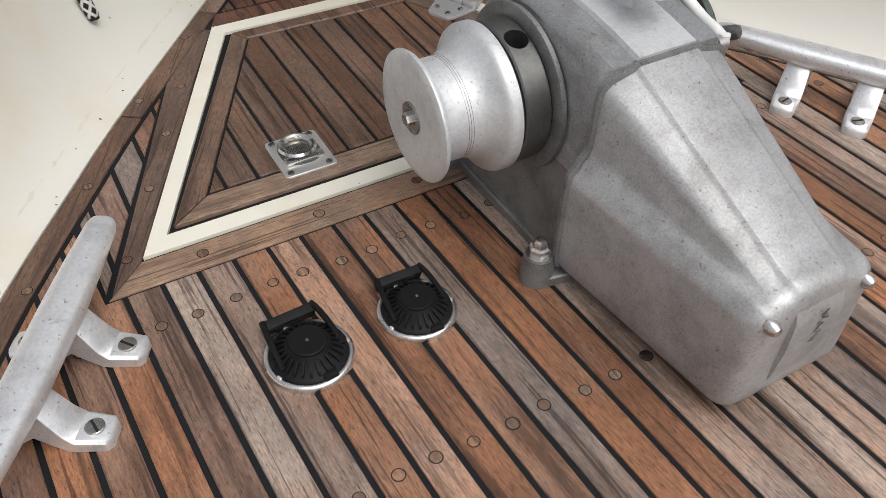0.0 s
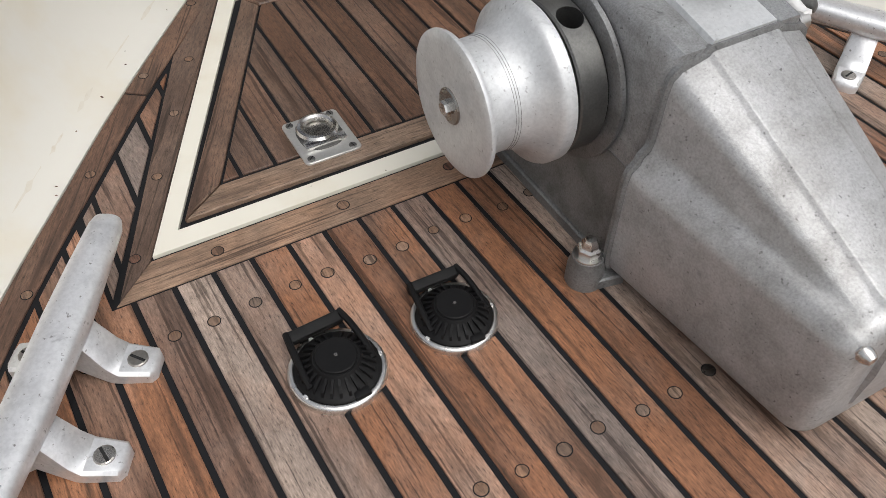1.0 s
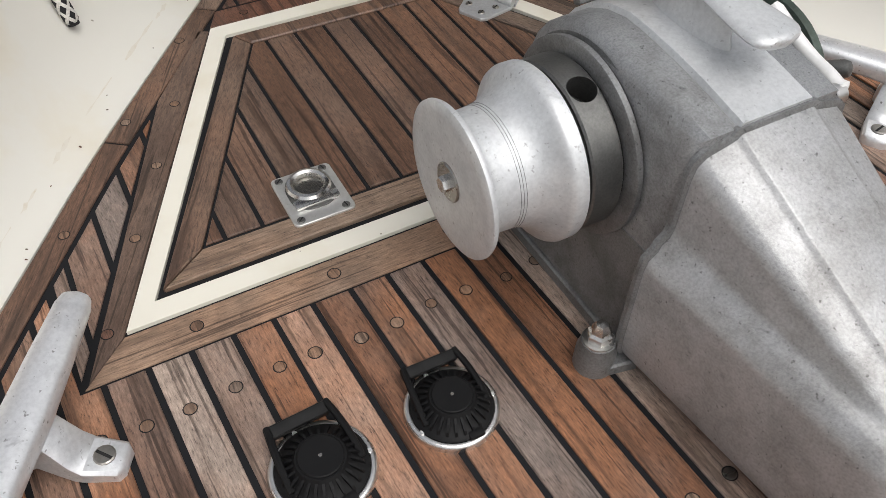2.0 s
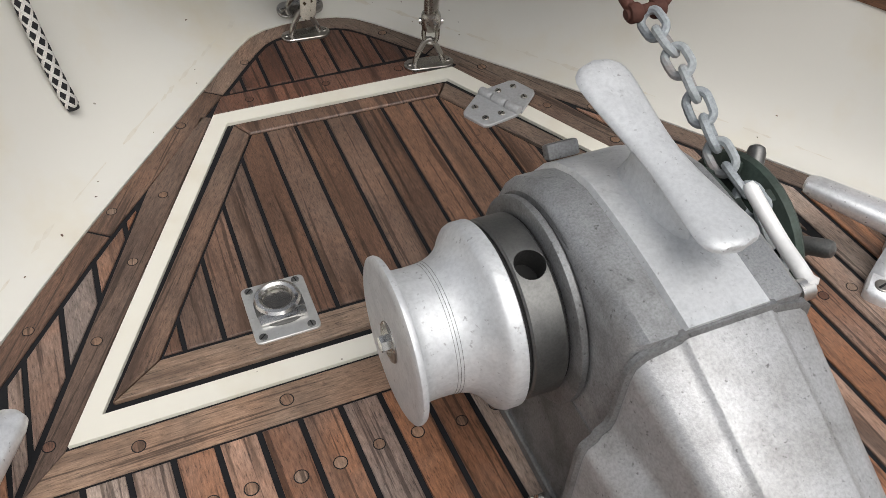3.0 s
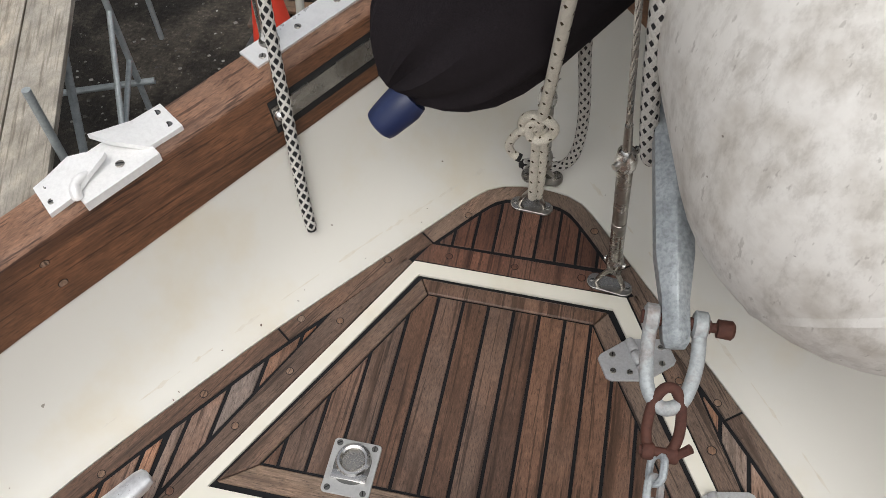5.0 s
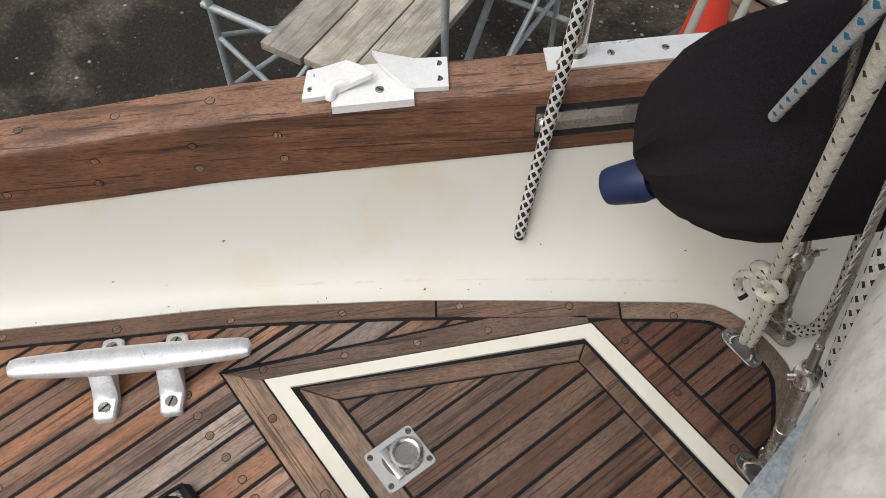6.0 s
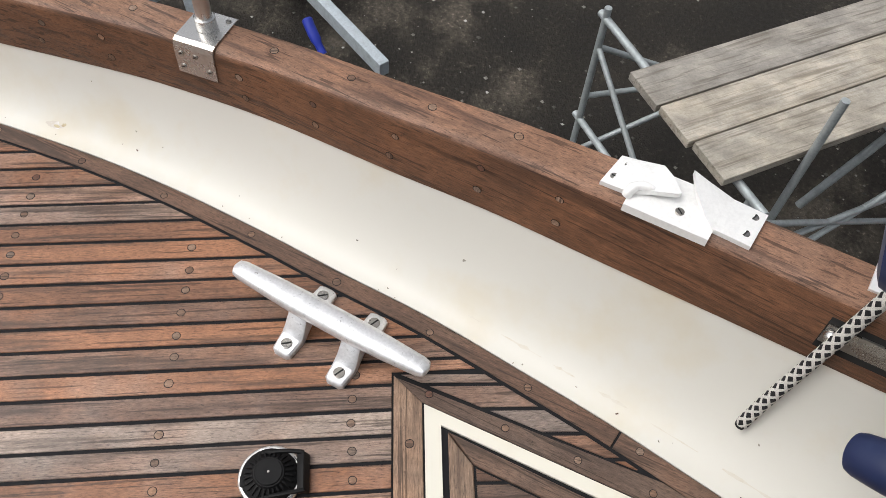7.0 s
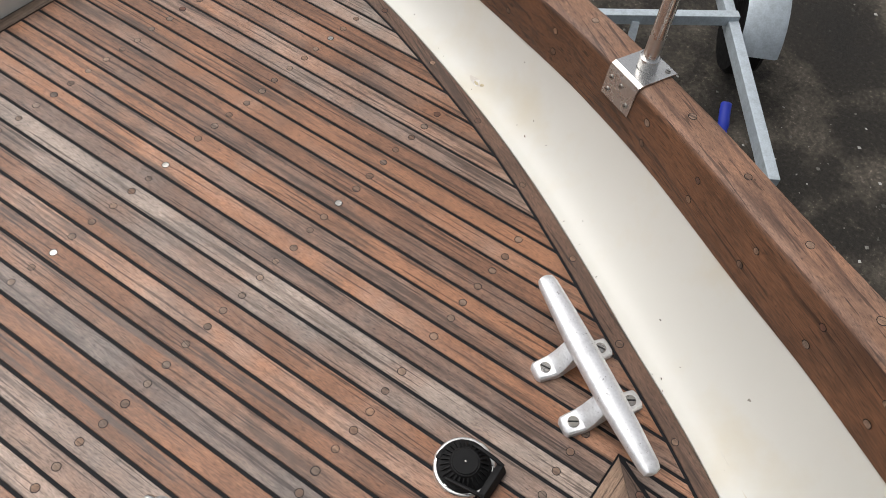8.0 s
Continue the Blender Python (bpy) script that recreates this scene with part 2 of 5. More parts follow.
def tube(points, radius, n=10, bm=None, closed=False):
    """A round bar along points; radius may be a list."""
    bm = bm or bmesh.new()
    pts = [Vector(p) for p in points]
    rs = radius if isinstance(radius, (list, tuple)) else [radius] * len(pts)
    rings, up = [], None
    for i, p in enumerate(pts):
        if closed:
            d = pts[(i + 1) % len(pts)] - pts[i - 1]
        else:
            d = pts[min(i + 1, len(pts) - 1)] - pts[max(i - 1, 0)]
        d.normalize()
        if up is None:
            up = d.orthogonal().normalized()
        up = (up - d * up.dot(d)).normalized()
        side = d.cross(up)
        rings.append([p + (up * math.cos(2 * math.pi * k / n) + side * math.sin(2 * math.pi * k / n)) * rs[i] for k in range(n)])
    if closed:
        vs = loft(bm, rings, cap=False)
        best = min(range(n), key=lambda s: (rings[-1][0] - rings[0][s]).length)
        for k in range(n):
            bm.faces.new((vs[-1][k - 1], vs[-1][k], vs[0][(k + best) % n], vs[0][(k - 1 + best) % n]))
    else:
        loft(bm, rings)
    return bm


def box(bm, m, sx, sy, sz, bevel=0.0):
    """A block of full sizes, laid by m, with broken edges."""
    made = bmesh.ops.create_cube(bm, size=1.0, matrix=m @ Matrix.Diagonal((sx, sy, sz, 1)))
    if bevel:
        edges = list({e for v in made["verts"] for e in v.link_edges})
        bmesh.ops.bevel(bm, geom=edges, offset=bevel, segments=2, affect="EDGES", profile=0.6)
    return bm


# ---- the hull's lines, port side; the starboard side is their mirror about the centreline ----
CENTRE = 0.4
DECK_EDGE = spline([(-0.745, -1.6), (-0.685, -1.25), (-0.61, -0.93), (-0.5, -0.635), (-0.408, -0.437), (-0.312, -0.265), (-0.23, -0.13), (-0.146, 0.013),
                    (-0.047, 0.159), (0.044, 0.288), (0.224, 0.521), (0.308, 0.626), (0.35, 0.65), (0.4, 0.656)])
RAIL_EDGE = spline([(-0.865, -1.6), (-0.765, -1.15), (-0.655, -0.83), (-0.545, -0.53), (-0.49, -0.40), (-0.413, -0.245), (-0.297, -0.05),
                    (-0.217, 0.09), (-0.127, 0.23), (-0.037, 0.37), (0.063, 0.525), (0.17, 0.69), (0.28, 0.84), (0.35, 0.91), (0.4, 0.925)])
EDGE = resample([p.to_3d() for p in DECK_EDGE], 90)
RAIL = resample([p.to_3d() for p in RAIL_EDGE], 90)


def rail_z(y):
    return 0.172 + 0.075 * y


def lean(y):
    """How far the rail leans outboard for each metre of height."""
    return min(0.23, max(0.03, 0.03 + 0.38 * (y + 0.3)))


for p in RAIL:
    p.z = rail_z(p.y)


def side_normals(pts):
    out = []
    for i in range(len(pts)):
        d = pts[min(i + 1, len(pts) - 1)] - pts[max(i - 1, 0)]
        out.append(Vector((-d.y, d.x, 0)).normalized())
    out[-1] = Vector((0, 1, 0))
    return out


EDGE_N, RAIL_N = side_normals(EDGE), side_normals(RAIL)
RAIL = [p + n * 0.0095 for p, n in zip(RAIL, RAIL_N)]
COVER_W = 0.034
INNER = [p - n * COVER_W for p, n in zip(EDGE, EDGE_N)]


def mirror(p, side):
    return (p[0], *p[1:]) if side < 0 else (2 * CENTRE - p[0], *p[1:])


def line_y(line, x, default):
    """The y at which a line that runs forward and inboard passes x."""
    for a, b in zip(line, line[1:]):
        if a[0] <= x <= b[0] and b[0] > a[0]:
            return a[1] + (b[1] - a[1]) * (x - a[0]) / (b[0] - a[0])
    return default


# ---- bulwarks, rails, deck base ----
for side, word in ((-1, "port"), (1, "starboard")):
    bm = bmesh.new()
    rings = []
    for e, r, n in zip(EDGE, RAIL, RAIL_N):
        ring = []
        mid = e.lerp(r, 0.67)
        mid.z = 0.010
        for k in range(13):
            t = k / 12
            q = e * (1 - t) ** 2 + mid * 2 * t * (1 - t) + r * t * t
            ring.append(q + Vector((0, 0, 0.001 if k == 0 else 0)))
        ring += [r + n * 0.07, r + n * 0.06 + Vector((0, 0, -0.1)), r - n * 0.03 + Vector((0, 0, -0.7)), r - n * 0.12 + Vector((0, 0, -1.4)), e - Vector((0, 0, 0.06))]
        rings.append([mirror(p, side) for p in ring])
    loft(bm, rings, cap=False)
    tagged(link_bm("bulwark_" + word, bm, gelcoat, smooth=True), "cream white gelcoat bulwark curving up from the deck edge", "bulwark", kind="structure")
    bm = bmesh.new()
    rings = []
    for r, n in zip(RAIL, RAIL_N):
        sec = [(-0.002, 0.0), (-0.003, 0.012), (-0.003, 0.094), (-0.002, 0.0995), (0.0005, 0.1045), (0.0045, 0.1075), (0.0095, 0.1090), (0.016, 0.1097), (0.054, 0.1115), (0.061, 0.1105), (0.0645, 0.107), (0.066, 0.10), (0.066, 0.08), (0.066, 0.0)]
        rings.append([mirror(r + n * (a + lean(r.y) * b) + Vector((0, 0, b)), side) for a, b in sec])
    loft(bm, rings)
    bm.normal_update()
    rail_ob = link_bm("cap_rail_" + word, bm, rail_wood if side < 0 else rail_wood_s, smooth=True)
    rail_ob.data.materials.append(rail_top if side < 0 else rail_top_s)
    # upward faces take the paler wood, so top light is partly painted in
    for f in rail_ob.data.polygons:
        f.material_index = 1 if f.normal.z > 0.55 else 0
    tagged(rail_ob, "oiled reddish brown wooden cap rail with rounded edges and bungs", "rail", kind="structure")

bm = bmesh.new()
ring = [mirror((p.x, p.y), -1) for p in EDGE] + [mirror((p.x, p.y), 1) for p in EDGE[-2::-1]]
add_prism(bm, ring, -0.05, -0.0022)
deck = tagged(link_bm("deck", bm, caulk), "laid teak deck with black caulked seams and round bungs", "deck", kind="structure")

# ---- planks ----
PITCH, SEAM, SLANT = 0.0398, 0.0060, 0.045
FRONT = -0.048
HATCH_OUT = [(0.0, 0.0), (0.799, 0.0), (0.574, 0.452), (0.226, 0.456)]
M0, M1 = (-0.053, -0.045), (0.118, 0.333)


def skew(p):
    return (p[0] + SLANT * (p[1] - FRONT), p[1])


def deck_plank(outline, mat=None, name="plank"):
    if len(outline) < 3:
        return None
    outline = [p for i, p in enumerate(outline) if (Vector(p) - Vector(outline[i - 1])).length > 0.002]
    if len(outline) < 3:
        return None
    return part(name, prism(outline, -0.008, 0.0, 0.0008), mat or teak_deck, deck, smooth=False)


AFT_Y = -1.437
lines = {}
for side in (-1, 1):
    lines[side] = sorted(skew(mirror((p.x, p.y), side)) for p in INNER)


def edge_y(x):
    """Where the margin cuts a fore-and-aft line in the skewed plan."""
    return line_y(lines[-1 if x < CENTRE else 1], x, 9.0 if abs(x - CENTRE) < 0.5 else -9.0)


def clipped(a, b, lo, hi):
    """The piece of a plank between two sloping lines, cut to a point where they meet."""
    xs = [x for x in (a + (b - a) * j / 16 for j in range(17)) if hi(x) - lo(x) > 0.003]
    if len(xs) < 2:
        return []
    return [(xs[0], lo(xs[0])), (xs[-1], lo(xs[-1])), (xs[-1], hi(xs[-1])), (xs[len(xs) // 2], hi(xs[len(xs) // 2])), (xs[0], hi(xs[0]))]


plank_columns = []
k0 = round((-0.70 - 0.047) / PITCH)
for k in range(k0, round((1.5 - 0.047) / PITCH)):
    xl, xr = 0.047 + k * PITCH + SEAM / 2, 0.047 + (k + 1) * PITCH - SEAM / 2
    free = lambda x: x < M0[0] or x > 2 * CENTRE - M0[0]
    if free(xl) and free(xr):
        yl, yr = edge_y(xl) - 0.003, edge_y(xr) - 0.003
    else:
        yl, yr = min(edge_y(xl), FRONT), min(edge_y(xr), FRONT)
    if max(yl, yr) < AFT_Y + 0.02:
        continue
    yl, yr = max(yl, AFT_Y), max(yr, AFT_Y)
    pts = [(xl, AFT_Y), (xr, AFT_Y), (xr, yr), (xl, yl)]
    if free(xl) != free(xr):
        xm = M0[0] if free(xl) else 2 * CENTRE - M0[0]
        if free(xl):
            pts = [(xl, AFT_Y), (xr, AFT_Y), (xr, FRONT), (xm, FRONT), (xm, edge_y(xm) - 0.004), (xl, edge_y(xl) - 0.004)]
        else:
            pts = [(xl, AFT_Y), (xr, AFT_Y), (xr, edge_y(xr) - 0.004), (xm, edge_y(xm) - 0.004), (xm, FRONT), (xl, FRONT)]
    elif abs(yl - yr) > 0.001 and max(yl, yr) == FRONT:
        lo, hi = (xl, xr) if yl < yr else (xr, xl)
        for j in range(1, 8):
            xm = lo + (hi - lo) * j / 8
            if edge_y(xm) >= FRONT:
                pts.insert(3, (xm, FRONT))
                break
    plank_columns.append(((xl + xr) / 2, min(yl, yr)))
    deck_plank([(x - SLANT * (y - FRONT), y) for x, y in pts])
    # the wedge of short planks between the hatch's side board and the margin
    for side in (-1, 1):
        a, b = (xl, xr) if side < 0 else (2 * CENTRE - xr, 2 * CENTRE - xl)
        lo = lambda x: FRONT + 0.006 + max(0.0, (x - M0[0]) / (M1[0] - M0[0])) * (M1[1] - M0[1])
        hi = lambda x: line_y([(p.x, p.y) for p in INNER], x, 9.0) - 0.004
        if b < M0[0] + 0.006 or a > 0.2:
            continue
        a = max(a, M0[0] + 0.004)
        if b - a < 0.004:
            continue
        deck_plank([mirror(p, side) for p in clipped(a, b, lo, hi)])

# margin boards along the deck edge, cut at their butts
for side in (-1, 1):
    cuts = [0, 71, 81, 90]
    for a, b in zip(cuts, cuts[1:]):
        idx = list(range(a, min(b + 1, 90)))
        outer = [EDGE[i] - EDGE_N[i] * 0.001 for i in idx]
        inn = [INNER[i] + EDGE_N[i] * 0.004 for i in idx]
        if b < 90:
            for row in (outer, inn):
                row[-1] = row[-1].lerp(row[-2], 0.12)
        outline = [(p.x, p.y) for p in outer] + [(p.x, p.y) for p in reversed(inn)]
        deck_plank([mirror(p, side) for p in outline], teak_side if side < 0 else teak_side_s, "margin_board")
    # board along the hatch's side
    board = [(M0[0] + 0.008, -0.043), (-0.004, -0.003), (0.222, 0.455), (0.21, 0.462), (0.19, 0.43), (0.122, 0.338)]
    deck_plank([mirror(p, side) for p in board], teak_side if side < 0 else teak_side_s, "side_board")
deck_plank([(-0.048, -0.045), (0.848, -0.045), (0.803, -0.003), (-0.003, -0.003)], teak_cross, "cross_board")
deck_plank([(0.226, 0.461), (0.574, 0.457), (0.555, 0.494), (0.532, 0.494), (0.245, 0.498)], teak_dark, "cross_board")
for k in range(9):
    xl, xr = 0.245 + k * 0.0345 + 0.0025, 0.245 + (k + 1) * 0.0345 - 0.0025
    f = lambda x: line_y([(p.x, p.y) for p in INNER], x if x < CENTRE else 2 * CENTRE - x, 0.6) - 0.004
    deck_plank(clipped(xl, xr, lambda x: 0.503, f), teak_dark)

# ---- ground ----
m_ground, t_, b_ = material("wet_gravel_yard")
broad = noise_tex(t_, 1.1, 5, 0.65)
fine = noise_tex(t_, 40.0, 4, 0.7)
col = ramp(t_, broad, [(0.36, (0.020, 0.0175, 0.0145)), (0.50, (0.036, 0.0315, 0.026)), (0.59, (0.110, 0.096, 0.077)), (0.72, (0.145, 0.13, 0.106))])
col = mixed(t_, 0.85, col, ramp(t_, fine, [(0.35, (0.45, 0.45, 0.45)), (0.6, (1, 1, 1)), (0.70, (2.8, 2.7, 2.6))]), "MULTIPLY")
t_.links.new(col, b_.inputs["Base Color"])
t_.links.new(ramp(t_, broad, [(0.36, (0.6,) * 3), (0.55, (0.9,) * 3)]), b_.inputs["Roughness"])
b_.inputs["Specular IOR Level"].default_value = 0.22
bump(t_, b_, fine, 0.8, 0.02)
bm = bmesh.new()
bmesh.ops.create_grid(bm, x_segments=40, y_segments=40, size=400)
GROUND_Z = -2.1
for v in bm.verts:
    v.co.z = GROUND_Z
tagged(link_bm("ground", bm, m_ground), "dark wet gravel boatyard ground with dry patches", "ground", kind="structure")

# ---- more materials ----
cast_alu = metal("weathered_cast_aluminium", (0.47, 0.475, 0.48), 0.44, 0.5, 420.0, (0.30, 0.295, 0.285), 0.45, 0.53, 0.0005, 0.85)
cast_alu_mid = metal("grey_gearbox_casting", (0.36, 0.368, 0.375), 0.46, 0.6, 520.0, (0.22, 0.22, 0.218), 0.5, 0.52, 0.0006, 0.8)
cast_alu_dark = metal("grey_sandcast_aluminium", (0.27, 0.275, 0.278), 0.5, 0.6, 500.0, (0.15, 0.148, 0.145), 0.55, 0.53, 0.0006, 0.7)
bright_alu = metal("worn_bright_aluminium", (0.68, 0.695, 0.705), 0.42, 0.25, 300.0, (0.50, 0.515, 0.53), 0.45, 0.57, 0.0002, 0.55)
white_alu = metal("bleached_aluminium", (0.80, 0.81, 0.825), 0.36, 0.25, 260.0, (0.52, 0.53, 0.545), 0.62, 0.58, 0.0003, 0.9)
dark_steel = metal("dark_grey_steel", (0.15, 0.15, 0.145), 0.42, 0.35, 500.0, (0.24, 0.24, 0.23), 0.85, 0.55)
stainless = metal("stainless_steel", (0.66, 0.65, 0.63), 0.24, 0.12, 300.0, (0.5, 0.48, 0.45), 1.0, 0.66, 0.0001)
dull_stainless = metal("dull_stainless_steel", (0.40, 0.385, 0.36), 0.26, 0.25, 300.0, (0.24, 0.22, 0.19), 0.95, 0.55, 0.0002)
polished = metal("polished_steel_bezel", (0.78, 0.77, 0.75), 0.24, 0.1, 300.0, (0.58, 0.57, 0.55), 1.0, 0.62, 0.0001)
bright_strap = metal("bright_polished_strap", (0.90, 0.90, 0.89), 0.30, 0.06, 300.0, (0.74, 0.74, 0.73), 0.45, 0.64, 0.0001)
chrome = metal("chrome", (0.88, 0.88, 0.87), 0.28, 0.08, 300.0, (0.66, 0.66, 0.65), 0.68, 0.62, 0.0001)
satin_steel = metal("satin_stainless_steel", (0.60, 0.60, 0.585), 0.36, 0.15, 300.0, (0.42, 0.41, 0.39), 0.65, 0.6, 0.0001, 0.3)
galvanised = metal("galvanised_steel", (0.41, 0.445, 0.465), 0.58, 0.75, 190.0, (0.26, 0.285, 0.30), 0.35, 0.52, 0.001, 0.5)
rusty_galv = metal("rusty_galvanised_steel", (0.40, 0.43, 0.44), 0.62, 0.55, 200.0, (0.22, 0.10, 0.05), 0.25, 0.62, 0.001)
rust = metal("rusted_iron", (0.085, 0.03, 0.019), 0.8, 0.55, 220.0, (0.065, 0.026, 0.02), 0.1, 0.5, 0.001)
bronze_green = metal("green_stained_bronze", (0.06, 0.085, 0.07), 0.55, 0.5, 200.0, (0.03, 0.035, 0.03), 0.4, 0.5, 0.001)
white_enamel = metal("white_coated_alloy", (0.86, 0.86, 0.85), 0.38, 0.15, 200.0, (0.66, 0.65, 0.62), 0.15, 0.68, 0.0002)
hinge_grey = metal("grey_alloy_hinge", (0.50, 0.51, 0.52), 0.45, 0.3, 300.0, (0.40, 0.40, 0.40), 0.4, 0.6, 0.0003)
black_rubber = painted("black_rubber", (0.005, 0.005, 0.0055), 0.6, (0.012, 0.012, 0.012), 0.5, 0.8, 30.0, False)
black_rubber.node_tree.nodes["Principled BSDF"].inputs["Specular IOR Level"].default_value = 0.22
# flat black painted for the shade in gaps, holes and slots; also rope whipping
void, t_, b_ = material("black_shade_and_whipping")
b_.inputs["Base Color"].default_value = (0.012, 0.012, 0.012, 1)
b_.inputs["Roughness"].default_value = 0.9
fender_white = painted("scuffed_white_vinyl", (0.74, 0.725, 0.69), 0.5, (0.42, 0.385, 0.33), 0.45, 0.74, 17.0, True)
t_ = fender_white.node_tree
b_ = t_.nodes["Principled BSDF"]
scuffed = mixed(t_, 0.5, b_.inputs["Base Color"].links[0].from_socket, ramp(t_, noise_tex(t_, 42.0, 6, 0.72, (1.0, 1.0, 0.45)), [(0.36, (0.62, 0.60, 0.57)), (0.50, (1, 1, 1)), (0.64, (1.06, 1.06, 1.06))]), "MULTIPLY")
marks = ramp(t_, noise_tex(t_, 120.0, 3, 0.6, (1.0, 1.0, 0.3)), [(0.30, (0.45, 0.43, 0.40)), (0.35, (1, 1, 1))])
t_.links.new(mixed(t_, 0.5, scuffed, marks, "MULTIPLY"), b_.inputs["Base Color"])
fender_navy = painted("navy_vinyl", (0.022, 0.028, 0.038), 0.5, (0.05, 0.055, 0.06), 0.5, 0.8, 12.0, False)
eye_blue = painted("blue_vinyl", (0.012, 0.022, 0.075), 0.42, (0.035, 0.05, 0.12), 0.55, 0.8, 30.0, False)
cloth, t_, b_ = material("dark_fleece_cover")
weave = noise_tex(t_, 900.0, 2, 0.5, (1.0, 0.25, 1.0))
t_.links.new(mixed(t_, 0.8, (0.019, 0.0155, 0.018), ramp(t_, weave, [(0.35, (0.45, 0.45, 0.45)), (0.7, (1.5, 1.5, 1.5))]), "MULTIPLY"), b_.inputs["Base Color"])
b_.inputs["Roughness"].default_value = 0.95
b_.inputs["Specular IOR Level"].default_value = 0.15
bump(t_, b_, noise_tex(t_, 14.0, 3), 0.3, 0.01)
old_board = wood("weathered_scaffold_board", (0.16, 0.135, 0.10), (0.39, 0.345, 0.275), (0.43, 0.40, 0.35), (1.0, 0.05, 1.0), radians(22), 0.8, 0.5, 0.32)


def screw(bm_list_parent, place, r, mat, m=None, slot=0.0):
    """A slotted screw head lying on a surface."""
    bm = bmesh.new()
    base = Matrix.Translation(place) @ (m or Matrix())
    lathe([(r, -0.001), (r, 0.0006), (r * 0.86, 0.0012)], 14, base, bm)
    head = part("screw", bm, mat, bm_list_parent, smooth=False)
    bm = bmesh.new()
    box(bm, base @ pose(0, 0, 0.00125, 0, 0, slot), r * 1.7, r * 0.28, 0.0004)
    part("slot", bm, void, head, smooth=False)
    return head


X_AXIS = Matrix(((0, 0, 1, 0), (1, 0, 0, 0), (0, 1, 0, 0), (0, 0, 0, 1)))

# ---- fore hatch ----
hatch_frame = tagged(new("hatch_frame"), "cream painted flush frame round the fore hatch", "hatch frame", kind="structure")
IN = [(0.033, 0.024), (0.764, 0.024), (0.556, 0.426), (0.239, 0.431)]
for i, nm in enumerate(("aft_bar", "starboard_bar", "fore_bar", "port_bar")):
    j = (i + 1) % 4
    part("frame_bar", prism([HATCH_OUT[i], HATCH_OUT[j], IN[j], IN[i]], -0.02, 0.0025), cream, hatch_frame, smooth=False)
bm = prism(inset(IN, -0.002), -0.03, -0.012)
part("hatch_gutter", bm, void, hatch_frame, smooth=False)
LID = [(0.043, 0.033), (0.753, 0.033), (0.548, 0.418), (0.246, 0.424)]
BED = [(0.094, 0.069), (0.696, 0.069), (0.528, 0.391), (0.262, 0.396)]
hatch = thing("hatch_lid", "teak planked hatch lid, closed, with mitred border", "hatch", at=(0.4, 0.22, 0.0))
for i in range(4):
    j = (i + 1) % 4
    q = inset([LID[i], LID[j], BED[j], BED[i]], 0.0009)
    part("border_board", prism(q, -0.012, 0.0045, 0.0018), (teak_cross, teak_side_s, teak_hatch, teak_side)[i], hatch, smooth=False)
part("caulking", prism(BED, -0.012, 0.0018), caulk, hatch, smooth=False)


def clip_x(poly, x, keep_right):
    out = []
    for a, b in zip(poly, poly[1:] + poly[:1]):
        ia, ib = (a[0] >= x) == keep_right, (b[0] >= x) == keep_right
        if ia:
            out.append(a)
        if ia != ib:
            t = (x - a[0]) / (b[0] - a[0])
            out.append((x, a[1] + t * (b[1] - a[1])))
    return out


bed_in = inset(BED, 0.003)
for k in range(-1, 15):
    xl, xr = 0.1195 + 0.0405 * k + 0.0026, 0.1195 + 0.0405 * (k + 1) - 0.0026
    poly = clip_x(clip_x(bed_in, xl, True), xr, False)
    if len(poly) > 2 and max(p[0] for p in poly) - min(p[0] for p in poly) > 0.004:
        part("plank", prism(poly, -0.008, 0.0042, 0.0008), teak_hatch, hatch, smooth=False)

# ---- flush lifting ring ----
lift = thing("lifting_ring", "stainless steel flush lifting ring set in a square plate", "deck fitting", at=(0.223, 0.0885, 0.004))
LX, LY = 0.223, 0.0885


def rounded(cx, cy, w, h, r, n=4):
    out = []
    for sx, sy, a0 in ((1, 1, 0), (-1, 1, 90), (-1, -1, 180), (1, -1, 270)):
        for k in range(n + 1):
            a = radians(a0 + 90 * k / n)
            out.append((cx + sx * (w / 2 - r) + r * math.cos(a), cy + sy * (h / 2 - r) + r * math.sin(a)))
    return out


part("plate", prism(rounded(LX, LY, 0.069, 0.08, 0.006), 0.004, 0.0072, 0.0007), satin_steel, lift, smooth=False)
bm = prism(rounded(LX, LY + 0.004, 0.052, 0.056, 0.022, 6), 0.007, 0.0077)
part("recess", bm, dark_steel, lift, smooth=False)
ring_pts = [(LX + 0.0205 * math.cos(radians(a)), LY + 0.0105 + 0.0205 * math.sin(radians(a)), 0.0105) for a in range(0, 360, 15)]
bm = tube(ring_pts, 0.0048, 8, closed=True)
box(bm, pose(LX, LY - 0.0135, 0.0098), 0.05, 0.013, 0.004, 0.0015)
part("ring", bm, stainless, lift)
part("cup", lathe([(0.0165, 0.0078), (0.0165, 0.0083), (0.008, 0.0081)], 20, pose(LX, LY + 0.0105, 0)), dull_stainless, lift)
for sx in (-0.026, 0.025):
    for sy in (-0.033, 0.033):
        screw(lift, (LX + sx, LY + sy, 0.0075), 0.0045, dark_steel, None, 40 * sx * 1000)

